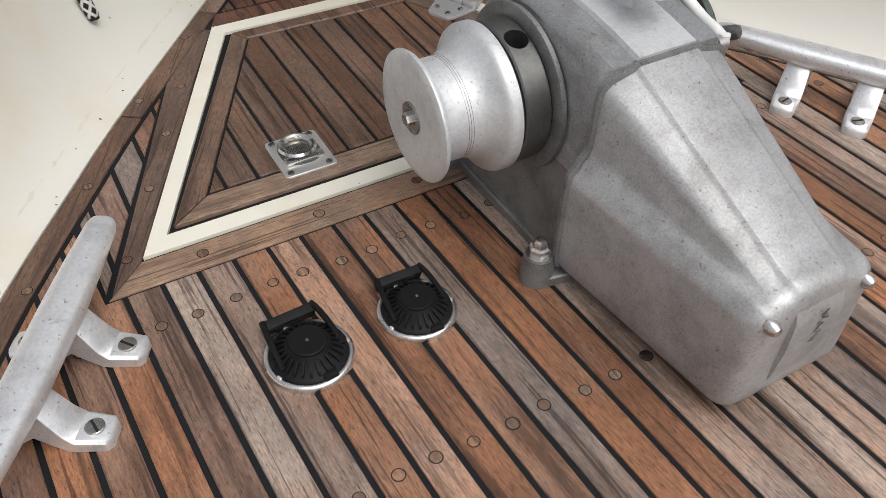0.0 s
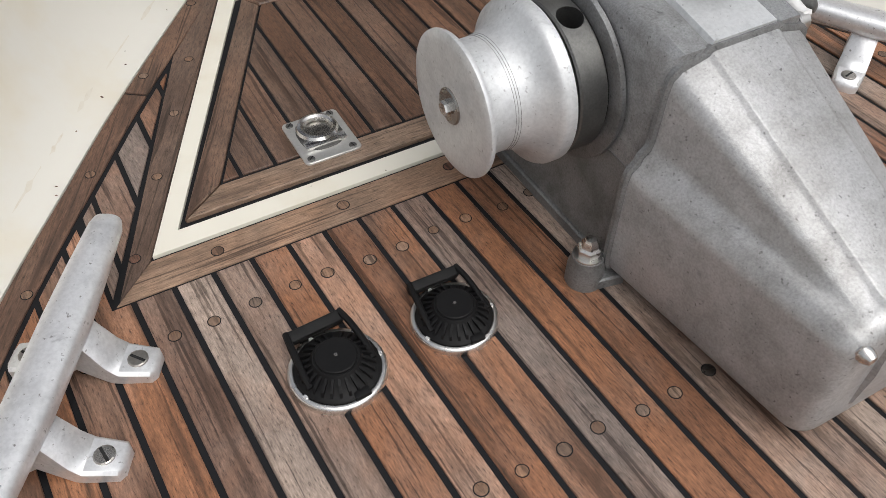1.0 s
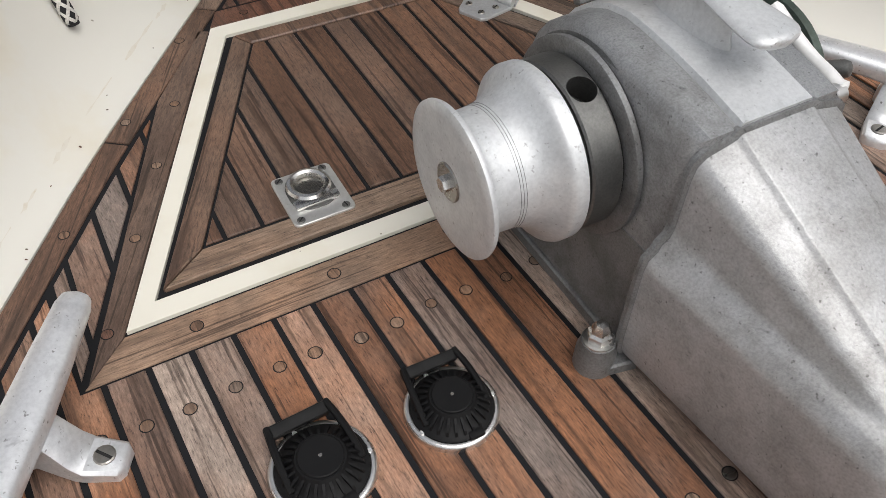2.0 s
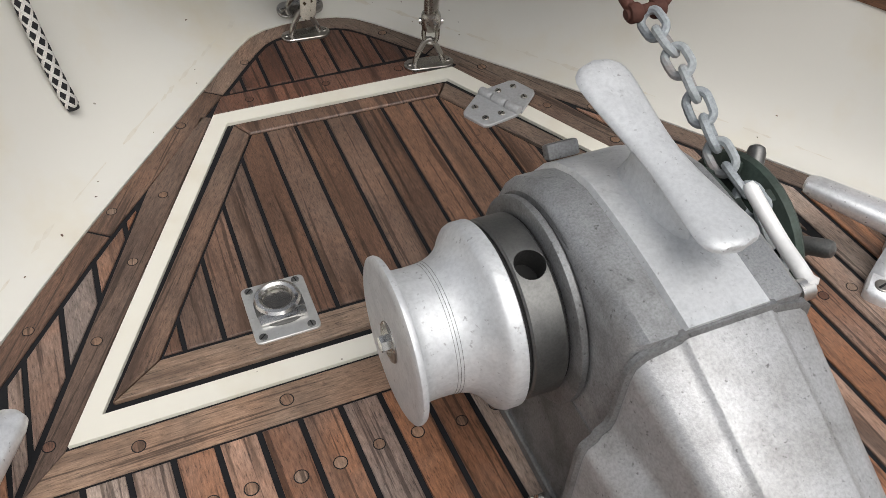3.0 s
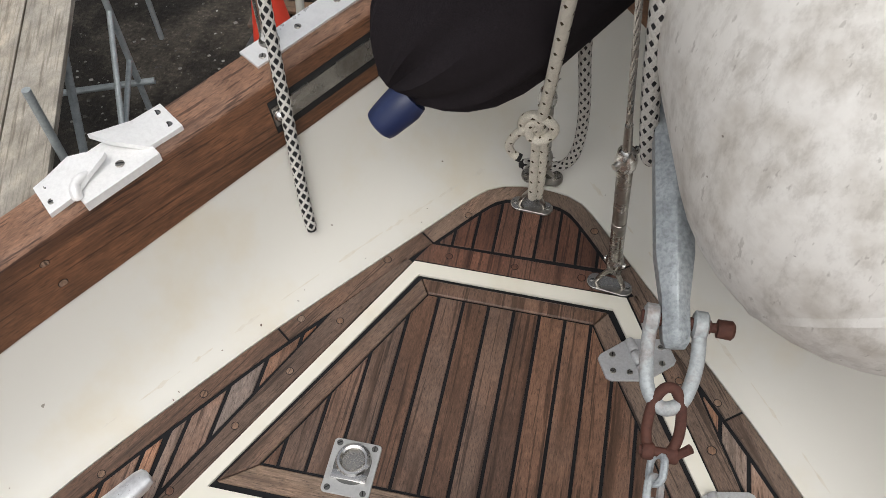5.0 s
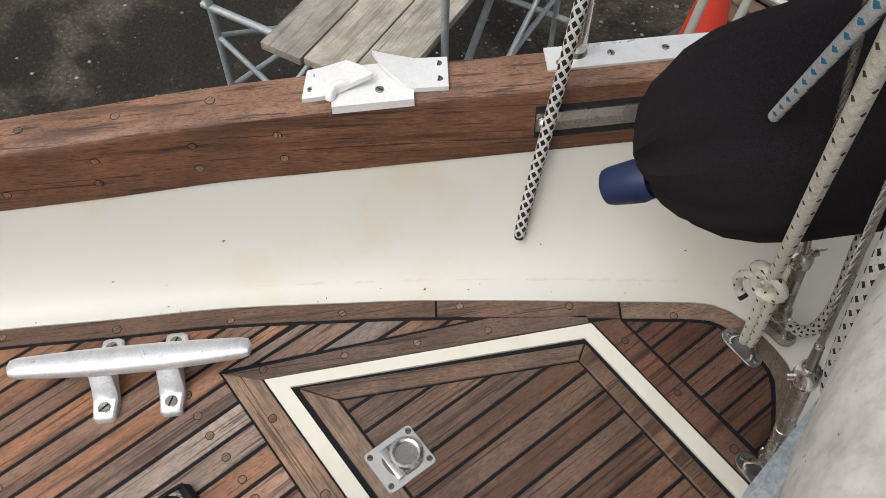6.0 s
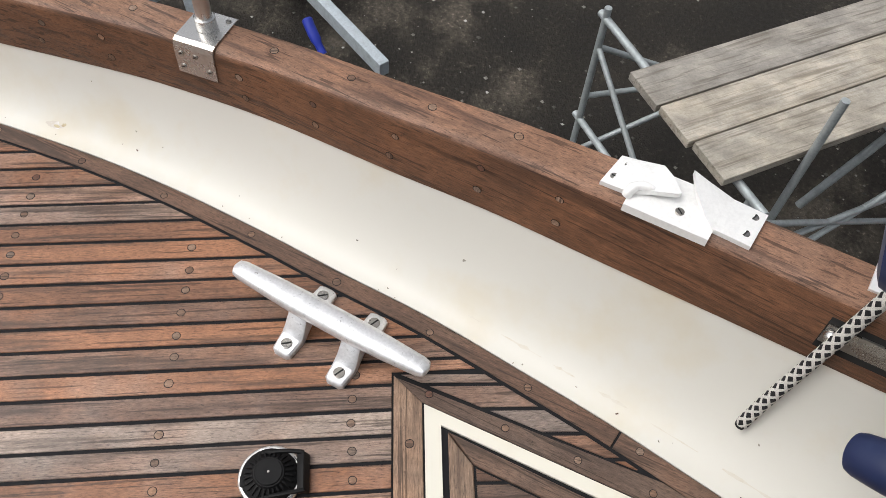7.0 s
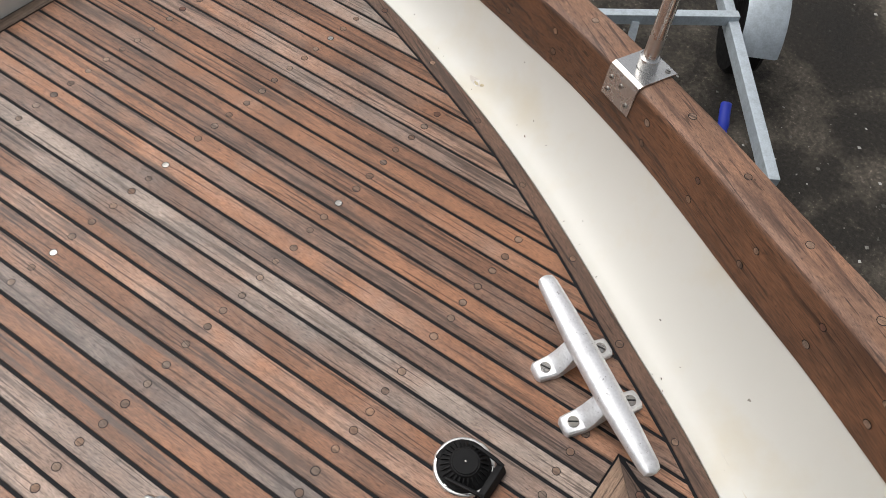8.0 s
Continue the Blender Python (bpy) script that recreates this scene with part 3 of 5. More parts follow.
# ---- hinges on the hatch's starboard side ----
def hinge(cx, cy, group):
    ob = thing("strap_hinge", "grey alloy strap hinge screwed across the hatch edge", "hinge", group)
    for sgn in (-1, 1):
        leaf = [(sgn * 0.004, -0.036), (sgn * 0.004, 0.036), (sgn * 0.05, 0.023), (sgn * 0.056, 0.017), (sgn * 0.056, -0.017), (sgn * 0.05, -0.023)]
        part("leaf", prism(leaf, 0.0, 0.0042, 0.0008), hinge_grey, ob, smooth=False)
        for hx, hy in ((0.042, 0.009), (0.033, -0.017), (0.019, 0.018)):
            screw(ob, (sgn * hx, hy * sgn, 0.0046), 0.0048, dull_stainless, None, 60 * hy * 1000)
    for a, b in ((-0.034, -0.013), (-0.011, 0.011), (0.013, 0.034)):
        part("knuckle", lathe([(0.0062, a), (0.0068, a + 0.001), (0.0068, b - 0.001), (0.0062, b)], 14, pose(0, 0, 0.0065, 90) @ pose(0, 0, 0, 0, 180, 0)), hinge_grey, ob)
    ob.matrix_world = pose(cx, cy, 0.0045, 0, 0, 26.5)
    return ob


first_hinge = hinge(0.598, 0.340, "hatch hinges")
copy_thing(first_hinge, pose(0.726, 0.122, 0.0045, 0, 0, 26.5))

# ---- horn cleats ----
def cleat():
    ob = thing("horn_cleat", "bleached aluminium four-legged mooring cleat bolted to the deck", "cleat", "deck cleats")
    bm = bmesh.new()
    rings = []
    for u, w, h, z in ((-0.170, 0.006, 0.005, 0.066), (-0.167, 0.0125, 0.0085, 0.0655), (-0.157, 0.0155, 0.0105, 0.065), (-0.10, 0.0185, 0.013, 0.0635), (-0.048, 0.0205, 0.0145, 0.062),
                       (0.048, 0.0205, 0.0145, 0.062), (0.10, 0.0185, 0.013, 0.0635), (0.157, 0.0155, 0.0105, 0.065), (0.167, 0.0125, 0.0085, 0.0655), (0.170, 0.006, 0.005, 0.066)):
        rings.append([(u, w * math.copysign(abs(math.cos(a)) ** 0.75, math.cos(a)), z + h * math.copysign(abs(math.sin(a)) ** 0.75, math.sin(a))) for a in (2 * math.pi * k / 20 for k in range(20))])
    loft(bm, rings)
    part("horn", bm, white_alu, ob)
    for u in (-0.048, 0.047):
        bm = bmesh.new()
        rings = []
        for v, w, z0, z1 in ((-0.067, 0.010, 0.0, 0.009), (-0.063, 0.0155, 0.0, 0.0125), (-0.036, 0.018, 0.0, 0.0145), (-0.027, 0.0175, 0.0, 0.024), (-0.014, 0.016, 0.006, 0.05), (0, 0.0155, 0.016, 0.058),
                             (0.014, 0.016, 0.006, 0.05), (0.027, 0.0175, 0.0, 0.024), (0.036, 0.018, 0.0, 0.0145), (0.063, 0.0155, 0.0, 0.0125), (0.067, 0.010, 0.0, 0.009)):
            c = 0.003
            rings.append([(u - w, v, z0), (u + w, v, z0), (u + w, v, z1 - c), (u + w - c, v, z1), (u - w + c, v, z1), (u - w, v, z1 - c)])
        loft(bm, rings)
        part("leg", bm, white_alu, ob)
        for v in (-0.049, 0.049):
            screw(ob, (u, v, 0.0142), 0.0092, dull_stainless, None, 55 + u * 300)
    return ob


port_cleat = cleat()
AIM = math.degrees(math.atan2(0.274, 0.166))
port_cleat.matrix_world = pose(-0.112, -0.141, 0.0, 0, 0, AIM)
copy_thing(port_cleat, pose(2 * CENTRE + 0.112, -0.141, 0.0, 0, 0, 180 - AIM))

# ---- foot switches ----
def foot_switch():
    ob = thing("foot_switch", "black rubber windlass foot switch in a chrome bezel with raised guard", "foot switch", "windlass foot switches")
    part("bezel", lathe([(0.0485, 0.0), (0.0485, 0.003), (0.0478, 0.0055), (0.0468, 0.0072), (0.0450, 0.0082), (0.0428, 0.0080), (0.0412, 0.006), (0.0385, 0.002)], 48), polished, ob)
    part("rubber_dome", lathe([(0.037, 0.003), (0.0415, 0.0072), (0.0422, 0.0086), (0.0412, 0.0102), (0.0365, 0.012), (0.027, 0.0185), (0.024, 0.024), (0.0225, 0.026), (0.0, 0.0265)], 40), black_rubber, ob)
    for k in range(26):
        a = 2 * math.pi * k / 26
        bm = bmesh.new()
        rings = []
        for r, z in ((0.024, 0.0235), (0.03, 0.021), (0.036, 0.0165), (0.0385, 0.010)):
            w = 0.0013
            c, s2 = math.cos(a), math.sin(a)
            rings.append([(r * c - w * s2, r * s2 + w * c, z - 0.006), (r * c - w * s2, r * s2 + w * c, z), (r * c + w * s2, r * s2 - w * c, z), (r * c + w * s2, r * s2 - w * c, z - 0.006)])
        loft(bm, rings)
        part("rib", bm, black_rubber, ob, smooth=False)
    part("button", lathe([(0.0205, 0.026), (0.0205, 0.0275), (0.0195, 0.0283), (0.0, 0.0283)], 28), black_rubber, ob)
    part("rivet", lathe([(0.0022, 0.028), (0.0018, 0.029)], 10), dull_stainless, ob)
    for sx in (-1, 1):
        bm = bmesh.new()
        pts = spline([(sx * 0.0335, -0.012, 0.013), (sx * 0.033, 0.01, 0.0195), (sx * 0.031, 0.033, 0.0225), (sx * 0.0285, 0.051, 0.0215)], 4)
        tube(pts, 0.0036, 8, bm)
        part("guard_arm", bm, black_rubber, ob)
    bm = bmesh.new()
    box(bm, pose(0, 0.0495, 0.0135, 25, 0, 0), 0.060, 0.012, 0.020, 0.003)
    part("guard_bar", bm, black_rubber, ob)
    bm = bmesh.new()
    box(bm, pose(0.006, -0.039, 0.008), 0.017, 0.010, 0.009, 0.003)
    part("latch", bm, black_rubber, ob)
    for a in (200, 350, 100):
        part("stud", lathe([(0.0028, 0.006), (0.0024, 0.0095)], 10, pose(0.0425 * math.cos(radians(a)), 0.0425 * math.sin(radians(a)), 0)), chrome, ob)
    return ob


switch = foot_switch()
switch.matrix_world = pose(0.107, -0.2155, 0.0, 0, 0, 3) @ Matrix.Scale(0.935, 4)
copy_thing(switch, pose(0.228, -0.2140, 0.0, 0, 0, -1) @ Matrix.Scale(0.935, 4))

# ---- anchor windlass ----
WX, WY, WZ = 0.478, -0.116, 0.168
windlass = thing("anchor_windlass", "cast aluminium electric anchor windlass with rope drum and chain wheel", "windlass", at=(WX, WY, 0.0))

# base plate, feet, side webs
part("base_plate", prism(rounded(0.478, -0.118, 0.180, 0.262, 0.012), 0.0, 0.013, 0.002), cast_alu_dark, windlass)
for fx, fy in ((0.366, -0.231), (0.366, -0.005), (0.590, -0.231), (0.590, -0.005)):
    side_x = 1 if fx < WX else -1
    part("lug_arm", prism([(fx - 0.004 * side_x, fy - 0.017), (fx + 0.03 * side_x, fy - 0.024), (fx + 0.03 * side_x, fy + 0.024), (fx - 0.004 * side_x, fy + 0.017)], 0.0, 0.0125, 0.002), cast_alu_dark, windlass)
    boss = part("foot", lathe([(0.019, 0.0), (0.0185, 0.022), (0.0155, 0.031), (0.0155, 0.034)], 24, pose(fx, fy, 0)), cast_alu_dark, windlass)
    part("washer", lathe([(0.0145, 0.034), (0.0145, 0.0365), (0.012, 0.037)], 20, pose(fx, fy, 0)), stainless, boss)
    part("nut", lathe([(0.0115, 0.037), (0.0118, 0.038), (0.0118, 0.045), (0.009, 0.0475), (0.0085, 0.052), (0.0055, 0.057), (0.0, 0.058)], 6, pose(fx, fy, 0)), stainless, boss)
for sx in (-1, 1):
    bm = bmesh.new()
    loft(bm, [[(WX + sx * 0.068, y, 0.012), (WX + sx * 0.086, y, 0.012), (WX + sx * 0.083, y, 0.035), (WX + sx * 0.074, y, 0.12), (WX + sx * 0.06, y, 0.12)] for k, y in enumerate((-0.243, -0.225, -0.03, -0.012))])
    part("side_web", bm, cast_alu_dark, windlass, smooth=False)

# gearbox body, its profile drawn in y and z and swept across
prof = [(0.0, 0.012), (-0.004, 0.10)]
prof += [(WY + 0.104 * math.cos(radians(a)), WZ + 0.098 * math.sin(radians(a))) for a in (0, 14, 28, 42, 56, 70, 84, 98)]
prof += [(-0.165, 0.2625), (-0.2, 0.258), (-0.241, 0.2505), (-0.241, 0.012)]
bm = bmesh.new()
rings = []
for x, d in ((0.405, 0.012), (0.409, 0.005), (0.416, 0.0), (0.540, 0.0), (0.547, 0.005), (0.551, 0.012)):
    cen = Vector((WY - 0.01, 0.12))
    rings.append([(x, y + (d if y < cen.x else -d) * (0.9 if abs(y - cen.x) > 0.05 else 0.3), z - (d if z > 0.16 else 0)) for y, z in prof])
loft(bm, rings)
part("gearbox", bm, cast_alu_mid, windlass, "grey sandcast gearbox housing")
bm = bmesh.new()
band = prof[3:13]
rings = []
for x, d in ((0.440, -0.003), (0.4445, 0.0042), (0.511, 0.0042), (0.5155, -0.003)):
    up_line = []
    for i, (y, z) in enumerate(band):
        a, b = Vector(band[max(i - 1, 0)]), Vector(band[min(i + 1, len(band) - 1)])
        t = (b - a).normalized()
        nrm = Vector((-t.y, t.x)) * (1 if t.x < 0 else 1)
        if nrm.y < 0:
            nrm = -nrm
        up_line.append((x, y + nrm.x * d, z + nrm.y * d))
    low = [(x, y * 0.97 + WY * 0.03, z - 0.02) for y, z in reversed(band)]
    rings.append(up_line + low)
loft(bm, rings)
part("top_band", bm, bright_alu, windlass, "smooth raised band over the housing")
bm = bmesh.new()
box(bm, pose(0.462, -0.031, 0.243, -38, 0, 0), 0.03, 0.012, 0.014, 0.003)
part("lug", bm, cast_alu_dark, windlass)


# motor cover
def cover_ring(y, s, grow=0.0):
    """Section of the motor cover: wide lower body, ledge, narrower upper block, raised middle panel."""
    k = 1 - s
    hb, zl = 0.0965 - 0.020 * s + grow, 0.150 - 0.003 * s + grow
    hu, hs, zs = 0.0745 - 0.020 * s + grow, 0.0725 - 0.024 * s + grow, 0.2370 - 0.0855 * s + grow
    hp, zt = 0.0350 - 0.006 * s + grow, 0.2475 - 0.0885 * s + grow
    half = [(hb - 0.014, 0.016), (hb - 0.005, 0.018), (hb - 0.001, 0.026), (hb, 0.045), (hb - 0.001, zl - 0.020), (hb - 0.0035, zl - 0.0085), (hb - 0.011, zl - 0.0015), (hu + 0.009, zl + 0.005 * k),
            (hu + 0.0025, zl + 0.010 * k + 0.0005), (hu, zl + 0.020 * k + 0.001), (hs + 0.0005, zs - 0.016 * k - 0.003), (hs - 0.0015, zs - 0.006 * k - 0.001), (hs - 0.009, zs), (hp + 0.007, zt - 0.0052),
            (hp + 0.0028, zt - 0.0035), (hp + 0.0010, zt - 0.0010), (hp - 0.0018, zt)]
    return [(WX - a, y, z) for a, z in half] + [(WX + a, y, z) for a, z in reversed(half)]


bm = bmesh.new()
rings = [cover_ring(-0.2445, 0.0), cover_ring(-0.2475, 0.012)]
for k in range(1, 13):
    rings.append(cover_ring(-0.2445 - 0.206 * k / 12, k / 12))
end = rings[-1]
cx, cz = WX, 0.085
for y, f in ((-0.456, 0.992), (-0.461, 0.975), (-0.466, 0.945), (-0.470, 0.90), (-0.4725, 0.84), (-0.4738, 0.7)):
    rings.append([(cx + (x - cx) * f, y, cz + (z - cz) * f) for x, _, z in end])
loft(bm, rings)
cover = part("motor_cover", bm, cast_alu, windlass, "pale cast motor cover, slightly scuffed", sharp=70)
bm = bmesh.new()
rings = []
for y, z, w in ((-0.43, 0.166, 0.0285), (-0.446, 0.1605, 0.0285), (-0.456, 0.156, 0.0285), (-0.465, 0.149, 0.0285), (-0.472, 0.139, 0.0285), (-0.4775, 0.122, 0.029), (-0.479, 0.09, 0.0295), (-0.476, 0.05, 0.030), (-0.466, 0.022, 0.030)):
    rings.append([(WX - w - 0.004, y + 0.02, z - 0.012), (WX - w, y, z), (WX + w, y, z), (WX + w + 0.004, y + 0.02, z - 0.012)])
loft(bm, rings)
part("end_rib", bm, cast_alu, cover)
bm = bmesh.new()
mrng = random.Random(21)
for k in range(9):
    box(bm, pose(WX + 0.004 + mrng.uniform(-0.004, 0.004), -0.4789, 0.088 + 0.0045 * k, 0, mrng.uniform(-35, 35), 0), mrng.uniform(0.004, 0.009), 0.0009, 0.0013)
part("scuff_mark", bm, dark_steel, cover, "dark scratched mark on the cover's nose", smooth=False)
bm = bmesh.new()
rings = [cover_ring(y, 0.0, g) for y, g in ((-0.2375, 0.001), (-0.239, 0.0042), (-0.2435, 0.0042), (-0.2448, 0.002))]
loft(bm, rings)
part("joint_flange", bm, cast_alu_dark, windlass)
for ax in (0.4215, 0.5345):
    nut = part("cap_nut", lathe([(0.0085, 0.0), (0.0092, 0.001), (0.0092, 0.008), (0.0078, 0.009), (0.0072, 0.014), (0.0045, 0.0185), (0.0, 0.0195)], 12, pose(ax, -0.462, 0.131, 90)), stainless, cover)

# rope drum with collar
turned = Matrix.Translation((0.276, WY, WZ)) @ X_AXIS
part("drum", lathe([(0.0, 0.0008), (0.020, 0.0), (0.058, 0.0), (0.066, 0.0006), (0.0685, 0.002), (0.0688, 0.0045), (0.0675, 0.0068), (0.0575, 0.0088), (0.0545, 0.0115), (0.0535, 0.017), (0.0532, 0.026), (0.0535, 0.036),
                    (0.0548, 0.044), (0.0575, 0.0515), (0.062, 0.058), (0.068, 0.0635), (0.0735, 0.067), (0.0768, 0.0698), (0.0782, 0.073), (0.0782, 0.0825), (0.0755, 0.084), (0.0, 0.084)], 64, turned), bright_alu, windlass, "worn bright aluminium rope drum")
for x in (0.0355, 0.0380, 0.0405):
    r = 0.0536 + (x - 0.036) * 0.15
    part("groove", lathe([(r - 0.0006, x - 0.0005), (r + 0.0003, x), (r - 0.0004, x + 0.0005)], 48, turned), cast_alu_dark, windlass)
part("washer", lathe([(0.0, -0.002), (0.0165, -0.002), (0.0175, -0.001), (0.0175, 0.001)], 28, turned), dull_stainless, windlass)
part("bolt", lathe([(0.0, -0.008), (0.0066, -0.008), (0.0072, -0.0065), (0.0072, -0.001)], 6, turned), stainless, windlass)
# added black discs that stand for the shade between drum, collar and ring
for x0, x1, r in ((0.0838, 0.0884, 0.0715), (0.1165, 0.1200, 0.0725)):
    part("gap", lathe([(0.05, x0), (r, x0), (r, x1), (0.05, x1)], 48, turned), void, windlass)
collar = part("collar", lathe([(0.06, 0.0878), (0.074, 0.0878), (0.0758, 0.0895), (0.0758, 0.1155), (0.074, 0.1172), (0.06, 0.1172)], 56, turned), dark_steel, windlass, "dark steel collar with a bar socket")
socket = (Vector((0.0, -0.14, 0.243)) - Vector((0.0, WY, WZ))).normalized()
hole_m = Matrix.Translation(Vector((0.379, WY, WZ)) + socket * 0.06) @ socket.to_track_quat("Z", "Y").to_matrix().to_4x4()
cut(collar, lathe([(0.0125, -0.02), (0.0125, 0.03)], 28, hole_m))
part("socket", lathe([(0.0122, -0.012), (0.0122, -0.010)], 20, hole_m), void, collar)
part("retaining_ring", lathe([(0.07, 0.1195), (0.0865, 0.1195), (0.0885, 0.1205), (0.0885, 0.1255), (0.086, 0.1275), (0.08, 0.1285), (0.09, 0.1295), (0.07, 0.1305)], 56, turned), cast_alu_dark, windlass)

# chain wheel, clutch handle, pawl on the starboard side
wheel = part("chain_wheel", lathe([(0.0, 0.276), (0.055, 0.276), (0.076, 0.279), (0.079, 0.283), (0.077, 0.288), (0.062, 0.294), (0.052, 0.302), (0.052, 0.312), (0.062, 0.320), (0.077, 0.326), (0.079, 0.331), (0.076, 0.335),
                             (0.04, 0.337), (0.0, 0.337)], 40, turned), bronze_green, windlass, "green stained chain wheel")
for k in range(10):
    a = 2 * math.pi * k / 10
    for x in (0.292, 0.322):
        bm = bmesh.new()
        box(bm, turned @ pose(0.064 * math.cos(a), 0.064 * math.sin(a), x, 0, 0, math.degrees(a)), 0.02, 0.012, 0.008, 0.002)
        part("tooth", bm, bronze_green, wheel, smooth=False)
clutch = part("clutch_nut", lathe([(0.0, 0.35), (0.02, 0.35), (0.026, 0.345), (0.027, 0.337), (0.0, 0.336)], 24, turned), dark_steel, windlass)
for a in (50, 155, 270):
    dy, dz = math.cos(radians(a)), math.sin(radians(a))
    pts = [(0.616 + 0.028 * t, WY + dy * (0.012 + 0.062 * t), WZ + dz * (0.012 + 0.062 * t)) for t in (0, 0.3, 0.6, 0.9, 0.97, 1.0)]
    part("clutch_arm", tube(pts, [0.0075, 0.0078, 0.008, 0.0085, 0.007, 0.003], 12), dark_steel, clutch)
bm = bmesh.new()
pts = spline([(0.566, -0.140, 0.262), (0.571, -0.165, 0.246), (0.571, -0.19, 0.2375), (0.568, -0.212, 0.236), (0.568, -0.228, 0.231)], 4)
tube(pts, [0.004] + [0.0062] * (len(pts) - 3) + [0.0085, 0.006], 10, bm)
part("pawl", bm, white_enamel, windlass, "white chain pawl")
part("pawl_bolt", lathe([(0.009, 0.0), (0.009, 0.012), (0.006, 0.014)], 12, Matrix.Translation((0.556, -0.226, 0.229)) @ X_AXIS), stainless, windlass)

# bollard horn on top
bm = bmesh.new()
line = [Vector((0.4755 + 0.0125 * t, -0.036 - 0.186 * t, 0.3275 - 0.032 * t - 0.006 * math.sin(math.pi * t))) for t in (0, 0.07, 0.2, 0.36, 0.52, 0.68, 0.83, 0.94, 1.0)]
line = spline(line, 3)
aim = (line[-1] - line[0]).normalized()
across = Vector((0, 0, 1)).cross(aim).normalized()
above = aim.cross(across)
rings = []
for i, p in enumerate(line):
    t = i / (len(line) - 1)
    w = 0.0206 + 0.0036 * math.cos(2 * math.pi * (t - 0.14) / 0.72) if 0.14 < t < 0.86 else 0.0242
    endf = math.sqrt(max(0.03, 1 - max(0, (0.17 - t) / 0.17, (t - 0.83) / 0.17) ** 2))
    rings.append([p + across * (w * endf * math.cos(a)) + above * (0.0068 * (0.4 + 0.6 * endf) * math.sin(a)) for a in (2 * math.pi * k / 18 for k in range(18))])
loft(bm, rings)
horn = part("horn", bm, bright_alu, windlass, "polished white horn on a short neck")
bm = bmesh.new()
rings = []
for z, l, w in ((0.258, 0.047, 0.0175), (0.268, 0.043, 0.014), (0.28, 0.038, 0.0112), (0.295, 0.036, 0.0105), (0.31, 0.034, 0.0115)):
    c0 = Vector((0.4815, -0.138, z))
    rings.append([c0 + aim * (l * math.cos(a)) + across * (w * math.sin(a)) for a in (2 * math.pi * k / 20 for k in range(20))])
rings[-1] = [Vector((p.x, p.y, 0.3085 + (p.y + 0.138) * 0.2)) for p in rings[-1]]
loft(bm, rings)
part("neck", bm, bright_alu, horn)


# ---- ropes ----
def rope_material(name, ground_col, fleck, turns, pitch, share, sheath=(0.5, 0.5, 0.5)):
    """Braided cover: flecks where two crossing sets of yarns meet, in the rope's own round and length."""
    mat, tree, bsdf = material(name)
    uv = tree.nodes.new("ShaderNodeUVMap")
    sep = tree.nodes.new("ShaderNodeSeparateXYZ")
    tree.links.new(uv.outputs[0], sep.inputs[0])
    around = math_node(tree, "MULTIPLY", sep.outputs[0], float(turns))
    along = math_node(tree, "DIVIDE", sep.outputs[1], pitch)
    a = math_node(tree, "FRACT", math_node(tree, "ADD", around, along))
    b = math_node(tree, "FRACT", math_node(tree, "SUBTRACT", around, along))
    mask = math_node(tree, "MULTIPLY", math_node(tree, "LESS_THAN", a, share), math_node(tree, "LESS_THAN", b, share))
    fuzz = noise_tex(tree, 700.0, 3)
    col = mixed(tree, mask, ground_col, fleck)
    col = mixed(tree, 0.6, col, ramp(tree, fuzz, [(0.3, sheath), (0.65, (1.1, 1.1, 1.1))]), "MULTIPLY")
    tree.links.new(col, bsdf.inputs["Base Color"])
    bsdf.inputs["Roughness"].default_value = 0.9
    a2 = math_node(tree, "PINGPONG", math_node(tree, "MULTIPLY", math_node(tree, "ADD", around, along), 2.0), 0.5)
    b2 = math_node(tree, "PINGPONG", math_node(tree, "MULTIPLY", math_node(tree, "SUBTRACT", around, along), 2.0), 0.5)
    bump(tree, bsdf, math_node(tree, "ADD", math_node(tree, "MULTIPLY", a2, b2), math_node(tree, "MULTIPLY", fuzz, 0.15)), 0.9, 0.004)
    return mat


def rope(points, radius, n=14, steps=10):
    pts = spline(points, steps)
    bm = bmesh.new()
    layer = bm.loops.layers.uv.new("UVMap")
    rings, up, along, rows = [], None, 0.0, []
    for i, p in enumerate(pts):
        d = (pts[min(i + 1, len(pts) - 1)] - pts[max(i - 1, 0)]).normalized()
        up = d.orthogonal().normalized() if up is None else (up - d * up.dot(d)).normalized()
        side = d.cross(up)
        along += (p - pts[i - 1]).length if i else 0
        rows.append(along)
        r = radius * (0.72 if i in (0, len(pts) - 1) else 1.0)
        rings.append([bm.verts.new(p + (up * math.cos(2 * math.pi * k / n) + side * math.sin(2 * math.pi * k / n)) * r) for k in range(n)])
    for i in range(len(rings) - 1):
        for k in range(n):
            f = bm.faces.new((rings[i][k], rings[i][(k + 1) % n], rings[i + 1][(k + 1) % n], rings[i + 1][k]))
            for lp, (kk, ii) in zip(f.loops, ((k, i), (k + 1, i), (k + 1, i + 1), (k, i + 1))):
                lp[layer].uv = (kk / n, rows[ii])
    bm.faces.new(rings[0][::-1])
    bm.faces.new(rings[-1])
    return bm


